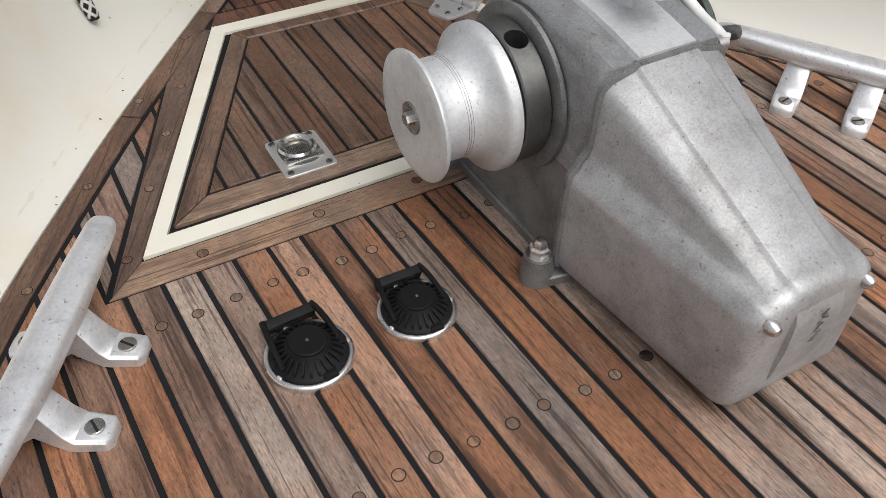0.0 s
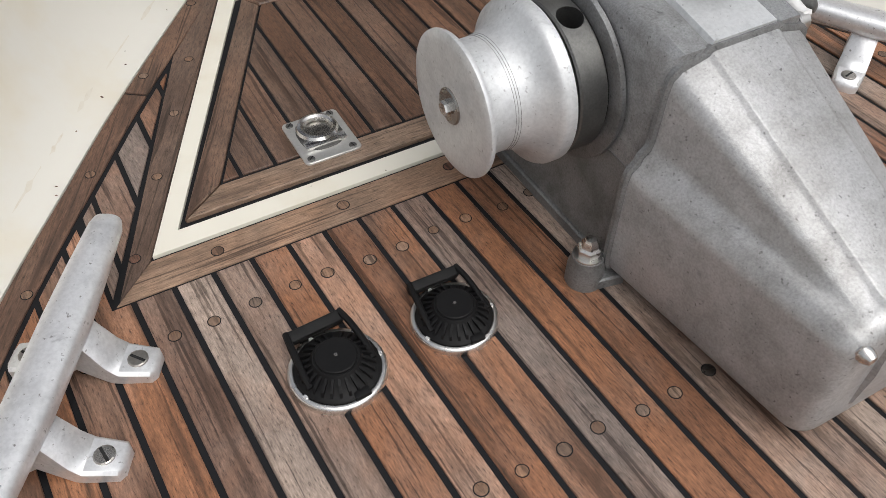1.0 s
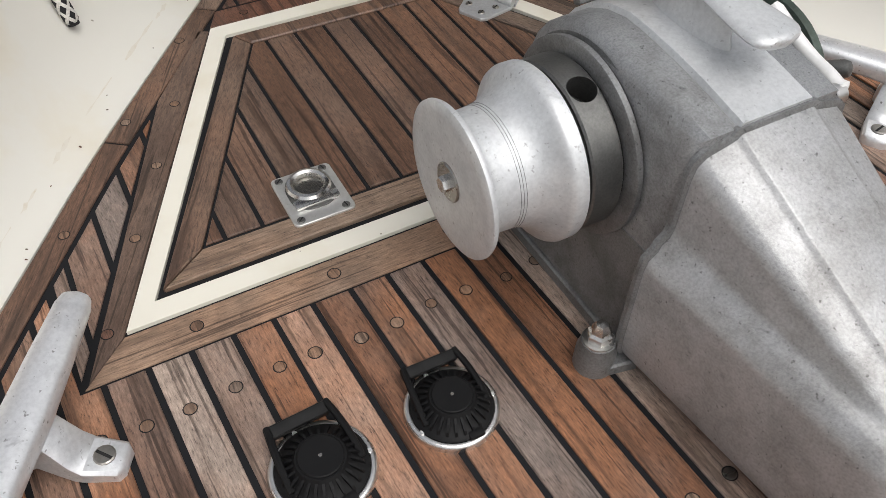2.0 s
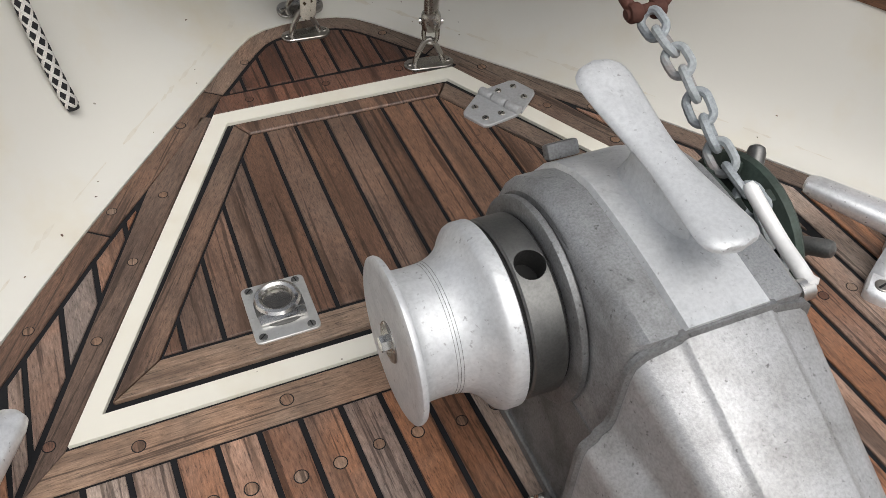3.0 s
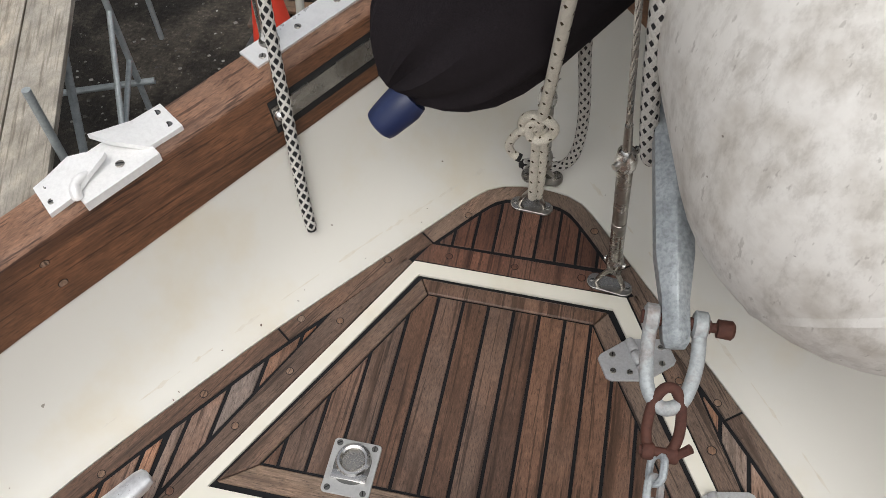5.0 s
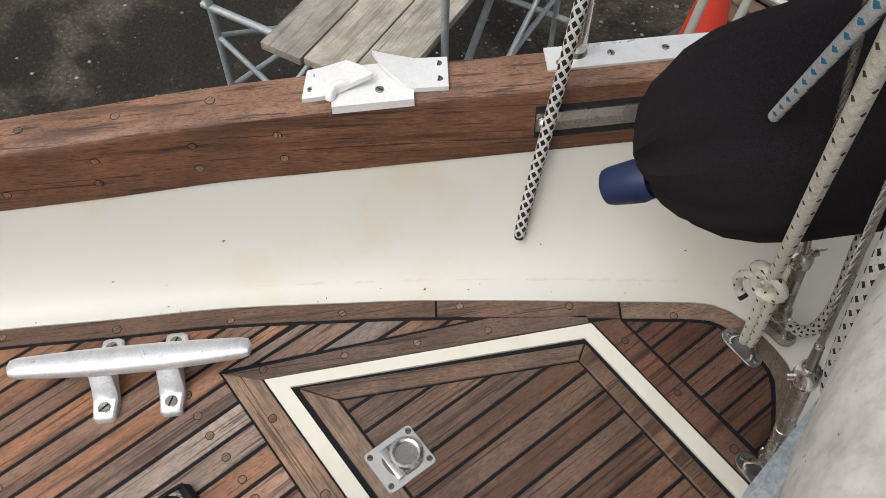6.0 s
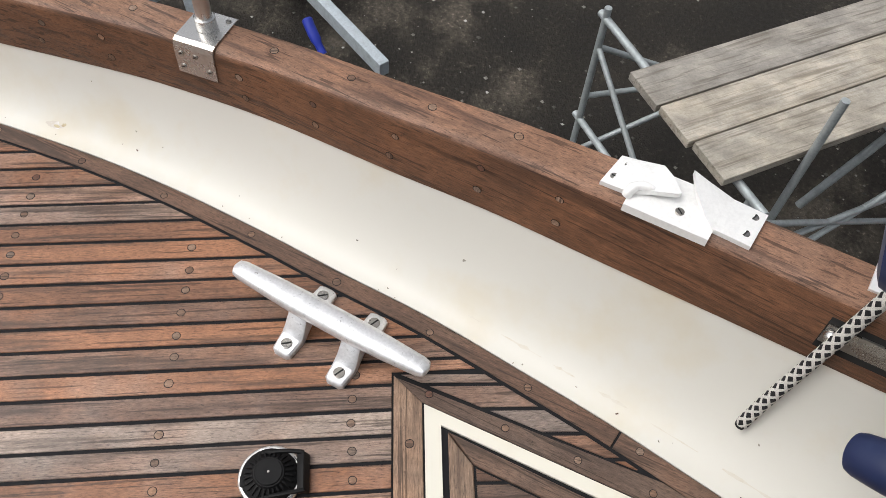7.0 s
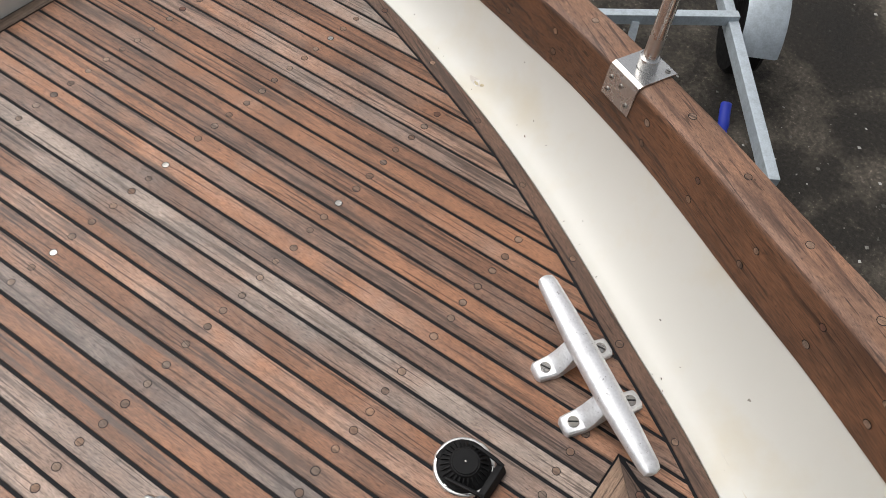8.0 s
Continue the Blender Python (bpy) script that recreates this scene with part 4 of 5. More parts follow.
rope_bw = rope_material("black_fleck_braid", (0.64, 0.62, 0.58), (0.010, 0.010, 0.012), 4, 0.019, 0.64)
rope_wide = rope_material("wide_black_fleck_braid", (0.58, 0.565, 0.53), (0.010, 0.010, 0.012), 5, 0.024, 0.46)
rope_gold = rope_material("gold_fleck_braid", (0.68, 0.64, 0.55), (0.05, 0.032, 0.008), 2, 0.034, 0.24)
rope_blue = rope_material("blue_fleck_braid", (0.62, 0.64, 0.64), (0.03, 0.25, 0.42), 2, 0.03, 0.4)

line_end = thing("rope_end", "black and white braided rope end hanging inside the bulwark", "rope", at=(0.053, 0.447, 0.06))
part("braid", rope([(0.0625, 0.440, 0.068), (0.052, 0.458, 0.13), (0.0345, 0.5, 0.288), (0.026, 0.523, 0.4), (-0.002, 0.604, 0.8), (-0.03, 0.68, 1.2)], 0.0093), rope_bw, line_end)
part("whipping", tube([(0.0629, 0.4393, 0.0655), (0.0625, 0.440, 0.0685)], 0.0075, 12), void, line_end)
for k in range(7):
    a = k * 0.9
    q = Vector((0.019, 0.5425, 0.46 + 0.012 * k))
    part("loose_strand", tube(spline([q, q + Vector((0.012 * math.cos(a), 0.004, 0.006)), q + Vector((0.019 * math.cos(a + 0.5), 0.008 * math.sin(a), -0.003))], 3), 0.0007, 5), rope_bw, line_end)

bight = thing("rope_loop", "black and white braided rope hanging in a long loop", "rope", at=(0.54, 0.382, 0.39))
part("braid", rope([(0.488, 0.18, 1.22), (0.495, 0.25, 1.0), (0.507, 0.33, 0.73), (0.517, 0.356, 0.60), (0.530, 0.378, 0.48), (0.5425, 0.394, 0.395), (0.5505, 0.402, 0.376), (0.5585, 0.408, 0.396), (0.5545, 0.404, 0.48), (0.543, 0.386, 0.61), (0.534, 0.36, 0.74), (0.522, 0.28, 1.0), (0.51, 0.2, 1.22)], 0.0108), rope_wide, bight)

coil = thing("rope_bight", "black and white rope curled against the stem behind the knot", "rope", at=(0.42, 0.64, 0.05))
part("braid", rope([(0.37, 0.655, 0.055), (0.388, 0.672, 0.045), (0.412, 0.672, 0.04), (0.441, 0.668, 0.055), (0.457, 0.655, 0.10), (0.462, 0.64, 0.17), (0.459, 0.615, 0.26), (0.450, 0.59, 0.36), (0.446, 0.57, 0.45)], 0.0092), rope_wide, coil)

halyard = thing("knotted_line", "cream gold-flecked line knotted and made fast to a deck eye", "rope", at=(0.397, 0.605, 0.03))
part("standing_part", rope([(0.3985, 0.600, 0.036), (0.3985, 0.580, 0.12), (0.399, 0.553, 0.225), (0.402, 0.533, 0.276), (0.412, 0.492, 0.37), (0.438, 0.355, 0.71), (0.476, 0.156, 1.2)], 0.0080), rope_gold, halyard)
part("second_part", rope([(0.408, 0.604, 0.036), (0.4105, 0.582, 0.12), (0.410, 0.553, 0.225), (0.406, 0.54, 0.265)], 0.0072), rope_gold, halyard)
part("hitch", rope([(0.386, 0.54, 0.245), (0.378, 0.534, 0.272), (0.388, 0.524, 0.298), (0.407, 0.52, 0.302), (0.423, 0.526, 0.282), (0.421, 0.534, 0.258), (0.405, 0.533, 0.243), (0.389, 0.533, 0.252), (0.392, 0.527, 0.285), (0.41, 0.524, 0.29)], 0.0074, 12, 5), rope_gold, halyard)
part("tail", rope([(0.40, 0.534, 0.268), (0.383, 0.532, 0.265), (0.366, 0.542, 0.235), (0.358, 0.557, 0.2), (0.362, 0.564, 0.178), (0.372, 0.564, 0.17)], 0.0066, 12, 5), rope_gold, halyard)
part("tail_end", tube([(0.371, 0.564, 0.1705), (0.3765, 0.564, 0.168)], 0.0069, 10), void, halyard)

tail = thing("blue_line_end", "white rope end with blue flecks hanging free", "rope", at=(0.326, 0.462, 0.55))
part("braid", rope([(0.340, 0.469, 0.552), (0.352, 0.448, 0.588), (0.369, 0.419, 0.638), (0.400, 0.366, 0.73), (0.427, 0.32, 0.809), (0.475, 0.24, 0.95), (0.53, 0.14, 1.12)], 0.0060), rope_blue, tail)

# ---- deck eyes, rigging screws, stays ----
def deck_eye(x, y, turn, span=0.037):
    ob = thing("deck_eye", "stainless steel deck eye with an oval base plate", "deck eye", "bow deck eyes")
    part("base_plate", prism(rounded(0, 0, span * 2, 0.03, 0.0148, 6), 0.0, 0.0045, 0.001), dull_stainless, ob)
    part("bail", tube(spline([(-0.022, 0, 0.002), (-0.018, 0, 0.016), (-0.008, 0, 0.036), (0, 0, 0.043), (0.008, 0, 0.036), (0.018, 0, 0.016), (0.022, 0, 0.002)], 5), 0.0042, 10), dull_stainless, ob)
    for sx in (-1, 1):
        screw(ob, (sx * (span - 0.008), 0, 0.0046), 0.004, dull_stainless, None, 30)
    ob.matrix_world = pose(x, y, 0.0, 0, 0, turn)
    return ob


eye = deck_eye(0.398, 0.611, -4)
copy_thing(eye, pose(0.545, 0.4715, 0.0, 0, 0, -8))
copy_thing(eye, pose(0.407, 0.672, 0.012, 22, 0, 0))


def rigging_screw(name, foot, aim, wire_aim, label, body0, body1, top, wire_len):
    ob = thing(name, label, "rigging screw", "bow stays", at=foot)
    foot, aim, wire_aim = Vector(foot), Vector(aim).normalized(), Vector(wire_aim).normalized()
    m = Matrix.Translation(foot) @ aim.to_track_quat("Z", "Y").to_matrix().to_4x4()
    part("shackle", tube(spline([m @ Vector(p) for p in ((-0.009, 0, 0.022), (-0.0095, 0, 0.0), (-0.005, 0, -0.012), (0.005, 0, -0.012), (0.0095, 0, 0.0), (0.009, 0, 0.022))], 5), 0.0036, 8), dull_stainless, ob)
    part("toggle", lathe([(0.006, 0.012), (0.0125, 0.017), (0.0145, 0.026), (0.0135, 0.040), (0.0095, 0.046)], 20, m), dull_stainless, ob)
    part("pin", lathe([(0.0045, -0.017), (0.0045, 0.017)], 10, m @ pose(0, 0, 0.028) @ X_AXIS), stainless, ob)
    part("lower_body", lathe([(0.0098, 0.044), (0.0104, 0.05), (0.0104, body0), (0.0078, body0 + 0.001)], 20, m), dull_stainless, ob)
    part("upper_body", lathe([(0.0078, body0 + 0.002), (0.0102, body0 + 0.003), (0.0102, body1), (0.008, body1 + 0.004)], 20, m), dull_stainless, ob)
    part("fork", lathe([(0.008, body1 + 0.003), (0.0135, body1 + 0.010), (0.0145, body1 + 0.024), (0.011, body1 + 0.042), (0.006, body1 + 0.047)], 20, m), stainless, ob)
    part("clevis_pin", lathe([(0.005, -0.02), (0.005, 0.02)], 10, m @ pose(0, 0, body1 + 0.026, 0, 0, 70) @ X_AXIS), stainless, ob)
    part("split_pin", tube([m @ Vector((0.006, 0.019, body1 + 0.028)), m @ Vector((0.014, 0.024, body1 + 0.038))], 0.0013, 6), stainless, ob)
    a = m @ Vector((0, 0, body1 + 0.04))
    part("terminal", tube([a, a + wire_aim * 0.055], [0.0062, 0.005], 12), dull_stainless, ob)
    for k in range(6):
        pts = []
        for i in range(int(wire_len / 0.012)):
            t = 0.05 + 0.012 * i
            ph = t * 60 + k * math.pi / 3
            q = wire_aim.orthogonal().normalized()
            pts.append(a + wire_aim * t + (q * math.cos(ph) + wire_aim.cross(q) * math.sin(ph)) * 0.0024)
        part("wire_strand", tube(pts, 0.0016, 5), dull_stainless, ob)


rigging_screw("rigging_screw", (0.546, 0.4685, 0.050), (-0.08, -0.214, 0.973), (-0.096, -0.18, 0.98), "dull stainless rigging screw and wire stay on a deck eye", 0.165, 0.305, 0.3, 1.0)
rigging_screw("rigging_screw", (0.409, 0.658, 0.058), (-0.012, -0.30, 0.93), (-0.03, -0.36, 0.93), "dull stainless rigging screw and stay behind the knotted line", 0.12, 0.21, 0.3, 0.9)

# ---- anchor shank, shackles, chain ----
anchor = thing("anchor_shank", "galvanised anchor shank stowed over the bow, pitted", "anchor", at=(0.59, 0.17, 0.35))
sd = Vector((-0.133, 0.912, 0.387)).normalized()
s0 = Vector((0.5925, 0.172, 0.349))
sx_ = Vector((1, 0, 0)) - sd * sd.x
sx_.normalize()
sz_ = sx_.cross(sd)
rings = []
bm = bmesh.new()
for t, w, h in ((-0.012, 0.010, 0.008), (-0.006, 0.0135, 0.016), (0.006, 0.0145, 0.0215), (0.04, 0.0145, 0.0225), (0.06, 0.017, 0.023), (0.09, 0.0205, 0.024), (0.5, 0.021, 0.028), (1.0, 0.021, 0.033)):
    p = s0 + sd * t
    prof2 = ((-1, -0.6), (-0.8, -0.9), (0.8, -0.9), (1, -0.6), (1, 0.45), (0.62, 0.72), (0.06, 1.0), (-0.06, 1.0), (-0.62, 0.72), (-1, 0.45))
    rings.append([p + sx_ * (w * a) + sz_ * (h * b) for a, b in prof2])
loft(bm, rings)
part("shank", bm, galvanised, anchor)
bow = thing("bow_shackle", "large galvanised shackle with a rusty pin through the anchor shank", "shackle", at=(0.592, 0.15, 0.35))
pc = s0 + sd * 0.012
part("bow", tube(spline([pc + Vector(v) for v in ((-0.0245, 0.004, 0.002), (-0.0255, -0.03, -0.01), (-0.021, -0.062, -0.023), (-0.009, -0.079, -0.030), (0.004, -0.0815, -0.031), (0.018, -0.070, -0.026), (0.0265, -0.036, -0.013), (0.0255, 0.004, 0.002))], 6), 0.0078, 14), rusty_galv, bow)
for sgn in (-1, 1):
    part("lug", lathe([(0.012, -0.008), (0.0155, -0.006), (0.0155, 0.006), (0.012, 0.008)], 22, Matrix.Translation(pc + Vector((sgn * 0.0255, 0.004, 0.003))) @ X_AXIS), rusty_galv, bow)
part("pin", lathe([(0.0075, -0.036), (0.0075, 0.036), (0.0055, 0.037), (0.0055, 0.042), (0.010, 0.043), (0.0105, 0.058), (0.007, 0.061)], 14, Matrix.Translation(pc + Vector((0, 0.004, 0.003))) @ X_AXIS), rust, bow)
bo = pc + Vector((0.002, -0.075, -0.029))
rusty = thing("rusty_shackle", "small rust-brown shackle joining chain and anchor", "shackle", at=tuple(bo))
part("bow", tube(spline([bo + Vector(v) for v in ((-0.012, -0.044, -0.028), (-0.017, -0.028, -0.017), (-0.015, -0.006, 0.0), (-0.006, 0.009, 0.010), (0.006, 0.010, 0.010), (0.014, -0.004, 0.001), (0.016, -0.026, -0.014), (0.011, -0.044, -0.026))], 6), 0.0058, 12), rust, rusty)
part("pin", tube([bo + Vector((-0.021, -0.044, -0.029)), bo + Vector((0.018, -0.045, -0.024)), bo + Vector((0.028, -0.041, -0.013))], 0.0052, 12), rust, rusty)
for sgn in (-1, 1):
    part("lug", lathe([(0.008, -0.006), (0.0095, -0.004), (0.0095, 0.004), (0.008, 0.006)], 16, Matrix.Translation(bo + Vector((sgn * 0.0125, -0.0445, -0.028))) @ X_AXIS), rust, rusty)

chain = thing("anchor_chain", "galvanised anchor chain with rust stains running to the windlass", "chain", at=(0.587, -0.03, 0.26))


def chain_link():
    r, hl, hw = 0.0041, 0.0152, 0.0098
    pts = []
    for k in range(24):
        a = 2 * math.pi * k / 24
        c, sn = math.cos(a), math.sin(a)
        pts.append((math.copysign(max(0.0, hl - hw) if abs(c) > 0.01 else 0, c) + hw * c, hw * sn, 0))
    return tube(pts, r, 8, closed=True)


run = resample(spline([bo + Vector((-0.001, -0.050, -0.030)), (0.5895, -0.005, 0.281), (0.588, -0.05, 0.2585), (0.587, -0.085, 0.2405), (0.587, -0.116, 0.2325), (0.587, -0.147, 0.2245), (0.587, -0.172, 0.203), (0.587, -0.183, 0.168)], 8), 200)
total = sum((b - a).length for a, b in zip(run, run[1:]))
link_mesh = None
count = int(total / 0.0232)
for k in range(count):
    i = min(198, int((k + 0.5) / count * 199))
    p, d = run[i], (run[min(i + 3, 199)] - run[max(i - 3, 0)]).normalized()
    m = Matrix.Translation(p) @ d.to_track_quat("X", "Z").to_matrix().to_4x4() @ pose(0, 0, 0, 45 + 90 * (k % 2) + random.uniform(-9, 9))
    if link_mesh is None:
        first = part("link", chain_link(), galvanised, chain)
        link_mesh = first.data
        first.matrix_world = m
        first.matrix_parent_inverse = Matrix.Translation(chain.location).inverted()
        first.matrix_basis = m
    else:
        ob = new("link", link_mesh)
        ob.parent = chain
        ob.matrix_parent_inverse = Matrix.Translation(chain.location).inverted()
        ob.matrix_basis = m
        if k % 3 == 0 or k < 3:
            ob.data = link_mesh.copy()
            ob.data.materials.clear()
            ob.data.materials.append(rusty_galv)

# ---- fenders ----
def fender(name, base, aim, r, length, label, cap=None):
    base, aim = Vector(base), Vector(aim).normalized()
    ob = thing(name, label, "fender", at=tuple(base - aim * r))
    m = Matrix.Translation(base) @ aim.to_track_quat("Z", "Y").to_matrix().to_4x4()
    return ob, m


white_f, fm = fender("round_fender", (0.777, 0.315, 0.533), (-0.346, 0.701, 0.624), 0.223, 0.5, "large scuffed white vinyl fender with a navy end")
R = 0.223
dome = [(R * math.cos(radians(a)), R * math.sin(radians(a))) for a in range(-88, 1, 8)]
part("shell", lathe([(0.0, -R)] + dome + [(R * 1.0, 0.1), (R * 0.99, 0.15), (R * 0.975, 0.187)], 72, fm), fender_white, white_f)
part("seam", lathe([(R * math.cos(radians(-36)) + 0.0, R * math.sin(radians(-36)) - 0.003), (R * math.cos(radians(-35)) + 0.0007, R * math.sin(radians(-35))), (R * math.cos(radians(-34)), R * math.sin(radians(-34)) + 0.003)], 72, fm), fender_white, white_f)
part("end_cap", lathe([(R * 0.977, 0.186), (R * 0.975, 0.196), (R * 0.955, 0.235), (R * 0.88, 0.30), (R * 0.7, 0.37), (R * 0.45, 0.42), (0.05, 0.45), (0.045, 0.50), (0.0, 0.505)], 64, fm), fender_navy, white_f, "dark navy end")


def covered_fender(base, aim, r, length, eye_r, label, seed, reach=1.0, droop=(0.0, 0.0, 0.0)):
    rng = random.Random(seed)
    ob, m = fender("covered_fender", base, aim, r, length, label)
    bm = bmesh.new()
    rings = []
    n = 64
    for z, f, fold in ((-r * 1.27, 0.20, 0.5), (-r * 1.23, 0.24, 0.9), (-r * 1.15, 0.36, 1.1), (-r * 1.03, 0.52, 1.0), (-r * 0.85, 0.69, 0.75), (-r * 0.6, 0.85, 0.45), (-r * 0.3, 0.95, 0.25), (r * 0.05, 1.0, 0.12), (length * 0.4, 1.0, 0.06), (length * 0.7, 1.0, 0.05),
                       (length, 0.98, 0.1), (length + r * 0.5, 0.8, 0.4), (length + r * 0.85, 0.45, 0.8), (length + r * 1.0, 0.2, 0.6)):
        ring = []
        for k in range(n):
            a = 2 * math.pi * k / n
            wob = 1 + 0.17 * fold * (math.sin(11 * a + seed) * 0.6 + math.sin(17 * a + 1.3) * 0.4 + 0.4 * math.sin(5 * a))
            ring.append(m @ Vector((r * f * wob * math.cos(a), r * f * wob * math.sin(a), z)))
        rings.append(ring)
    loft(bm, rings)
    part("cover", bm, cloth, ob, "dark fleece cover gathered at the end")
    m = Matrix.Translation(droop) @ m
    e = eye_r
    k0 = -r * 1.27
    outline = ((0.0, 0.044), (0.32, 0.045), (0.42, 0.049), (0.72, 0.050), (0.90, 0.047), (0.98, 0.040), (1.02, 0.030), (1.08, 0.012), (1.12, -0.004), (1.0, -0.02))
    part("eye", lathe([(e * a, k0 - reach * b) for a, b in outline], 32, m), eye_blue, ob, "blue vinyl fender eye")
    part("eye_hole", lathe([(e * 0.34, k0 - reach * 0.0465), (e * 0.34, k0 - reach * 0.040)], 20, m), void, ob)


covered_fender((0.312, 0.562, 0.453), (0.66, 0.46, 0.59), 0.129, 0.5, 0.025, "dark fleece covered fender with a blue end, hung inside the bow", 3, 0.9, (0.02, -0.024, -0.010))
covered_fender((0.325, 0.318, 0.870), (0.40, 0.72, 0.30), 0.088, 0.35, 0.033, "second dark covered fender with a blue eye, hung higher", 5, 0.62)

# ---- fittings on the rail ----
def rail_frame(y, side=-1):
    """Place on the rail's inner top edge, with u forward along it and v outward."""
    for i in range(len(RAIL) - 1):
        if RAIL[i].y <= y <= RAIL[i + 1].y:
            t = (y - RAIL[i].y) / (RAIL[i + 1].y - RAIL[i].y)
            p = RAIL[i].lerp(RAIL[i + 1], t)
            u = (RAIL[i + 1] - RAIL[i]).normalized()
            v = Vector((-u.y, u.x, 0)).normalized()
            return p + v * (lean(y) * 0.11) + Vector((0, 0, 0.1105)), u, v


def slab(bm, top, thick):
    """A plate with a free upper surface: its points carry their own heights."""
    up = [bm.verts.new(p) for p in top]
    low = [bm.verts.new(Vector(p) - Vector((0, 0, thick))) for p in top]
    n = len(top)
    c = bm.verts.new(sum((Vector(p) for p in top), Vector()) / n)
    d = bm.verts.new(c.co - Vector((0, 0, thick)))
    for i in range(n):
        bm.faces.new((up[i - 1], up[i], c))
        bm.faces.new((low[i], low[i - 1], d))
        bm.faces.new((up[i - 1], low[i - 1], low[i], up[i]))


def chock(side):
    p, u, v = rail_frame(0.294)
    M = 0.00049
    p = p + v * 0.009
    ob = thing("fairlead_chock", "white coated open fairlead chock screwed on the rail", "fairlead", "bow fairleads", at=mirror(p, side))
    def spot(a, b, z):
        q = p + u * ((a - 212) * M) + v * (b * M - 0.001) + Vector((0, 0, z))
        return Vector(mirror(q, side))
    horns = (((0, 2, 0.006), (14, 116, 0.006), (60, 122, 0.007), (131, 122, 0.016), (168, 86, 0.022), (206, 36, 0.026), (196, 30, 0.025), (140, 20, 0.018), (71, 4, 0.007)),
             ((206, 124, 0.028), (250, 123, 0.020), (330, 119, 0.008), (424, 117, 0.006), (418, -4, 0.006), (312, 0, 0.007), (286, 14, 0.014), (236, 68, 0.023)))
    for pts in horns:
        bm = bmesh.new()
        slab(bm, [spot(*q) for q in pts], 0.008)
        bmesh.ops.bevel(bm, geom=[e for e in bm.edges if e.calc_face_angle(0) > 0.9], offset=0.0018, segments=2, affect="EDGES")
        part("horn", bm, white_enamel, ob)
    bm = bmesh.new()
    slab(bm, [spot(*q) for q in ((84, -34, 0.003), (80, 118, 0.0055), (320, 118, 0.0055), (318, -34, 0.003))], 0.014)
    part("base", bm, white_enamel, ob, smooth=False)
    bm = bmesh.new()
    tube(spline([spot(80, -6, 0.002), spot(84, 4, 0.012), spot(100, 22, 0.0165), spot(140, 30, 0.0165)], 4), [0.004, 0.0070] + [0.0074] * 5 + [0.0062] * 4 + [0.0045, 0.003], 14, bm)
    part("roller", bm, white_enamel, ob)
    for a, b, z, r in ((45, 88, 0.0068, 0.0062), (28, 34, 0.0068, 0.0062), (395, 90, 0.0068, 0.0062), (392, 28, 0.0068, 0.0062), (222, 14, 0.0046, 0.0062)):
        screw(ob, spot(a, b, z), r, dull_stainless, None, a * 1.7)


chock(-1)
chock(1)


def strap_plate(side):
    ob = thing("rail_plate", "polished stainless strap on the rail with the pulpit leg", "rail plate", "pulpit straps", at=mirror(rail_frame(0.6)[0], side))
    bm = bmesh.new()
    rings = []
    for y in (0.497, 0.55, 0.61, 0.65, 0.69, 0.73):
        p, u, v = rail_frame(y)
        rings.append([Vector(mirror(p + v * a + Vector((0, 0, z)), side)) for a, z in ((0.021, -0.001), (0.021, 0.0035), (0.065, 0.0050), (0.065, 0.001))])
    loft(bm, rings)
    part("plate", bm, bright_strap, ob, smooth=False)
    for y, b in ((0.512, 0.033), (0.575, 0.043), (0.64, 0.043), (0.70, 0.043)):
        p, u, v = rail_frame(y)
        screw(ob, mirror(p + v * b + Vector((0, 0, 0.0046)), side), 0.0055, dull_stainless, None, y * 900)
    p, u, v = rail_frame(0.535)
    q = p + v * 0.052
    part("pulpit_leg", tube([mirror(q + Vector((0.03, -0.03, 0.99)) * t, side) for t in (0, 0.4, 0.8, 1.2)], 0.0125, 20), stainless, ob)
    part("weld", lathe([(0.0165, 0.0), (0.015, 0.004), (0.0125, 0.009)], 20, Matrix.Translation(mirror(q + Vector((0, 0, 0.003)), side))), dull_stainless, ob)


strap_plate(-1)
strap_plate(1)

# hawse slot with a stainless rubbing strip on the rail's inner face
for side in (-1, 1):
    slot = thing("hawse_strip", "stainless rubbing strip over a dark slot in the rail", "rail fitting", "hawse strips", at=mirror(rail_frame(0.58)[0] - Vector((0, 0, 0.05)), side))
    for nm, mat, z0, z1, off, ya, yb in (("slot", void, -0.086, -0.034, 0.0035, 0.482, 0.69), ("strip", dull_stainless, -0.073, -0.043, 0.0065, 0.483, 0.685)):
        bm = bmesh.new()
        rings = []
        for k in range(6):
            p, u, v = rail_frame(ya + (yb - ya) * k / 5)
            rings.append([Vector(mirror(p - v * (d - lean(0.55) * z) + Vector((0, 0, z)), side)) for d, z in ((-0.004, z0), (off, z0), (off + 0.0005, (z0 + z1) / 2), (off, z1), (-0.004, z1))])
        loft(bm, rings)
        part(nm, bm, mat, slot, smooth=False)
    for y in (0.491, 0.676):
        p, u, v = rail_frame(y)
        q = Vector(mirror(p - v * (0.008 + lean(0.55) * 0.058) + Vector((0, 0, -0.058)), side))
        out = Vector((-v.x if side < 0 else v.x, -v.y, 0))
        part("bolt", lathe([(0.009, -0.002), (0.009, 0.003), (0.006, 0.007), (0.0, 0.008)], 14, Matrix.Translation(q) @ out.to_track_quat("Z", "Y").to_matrix().to_4x4()), stainless, slot)


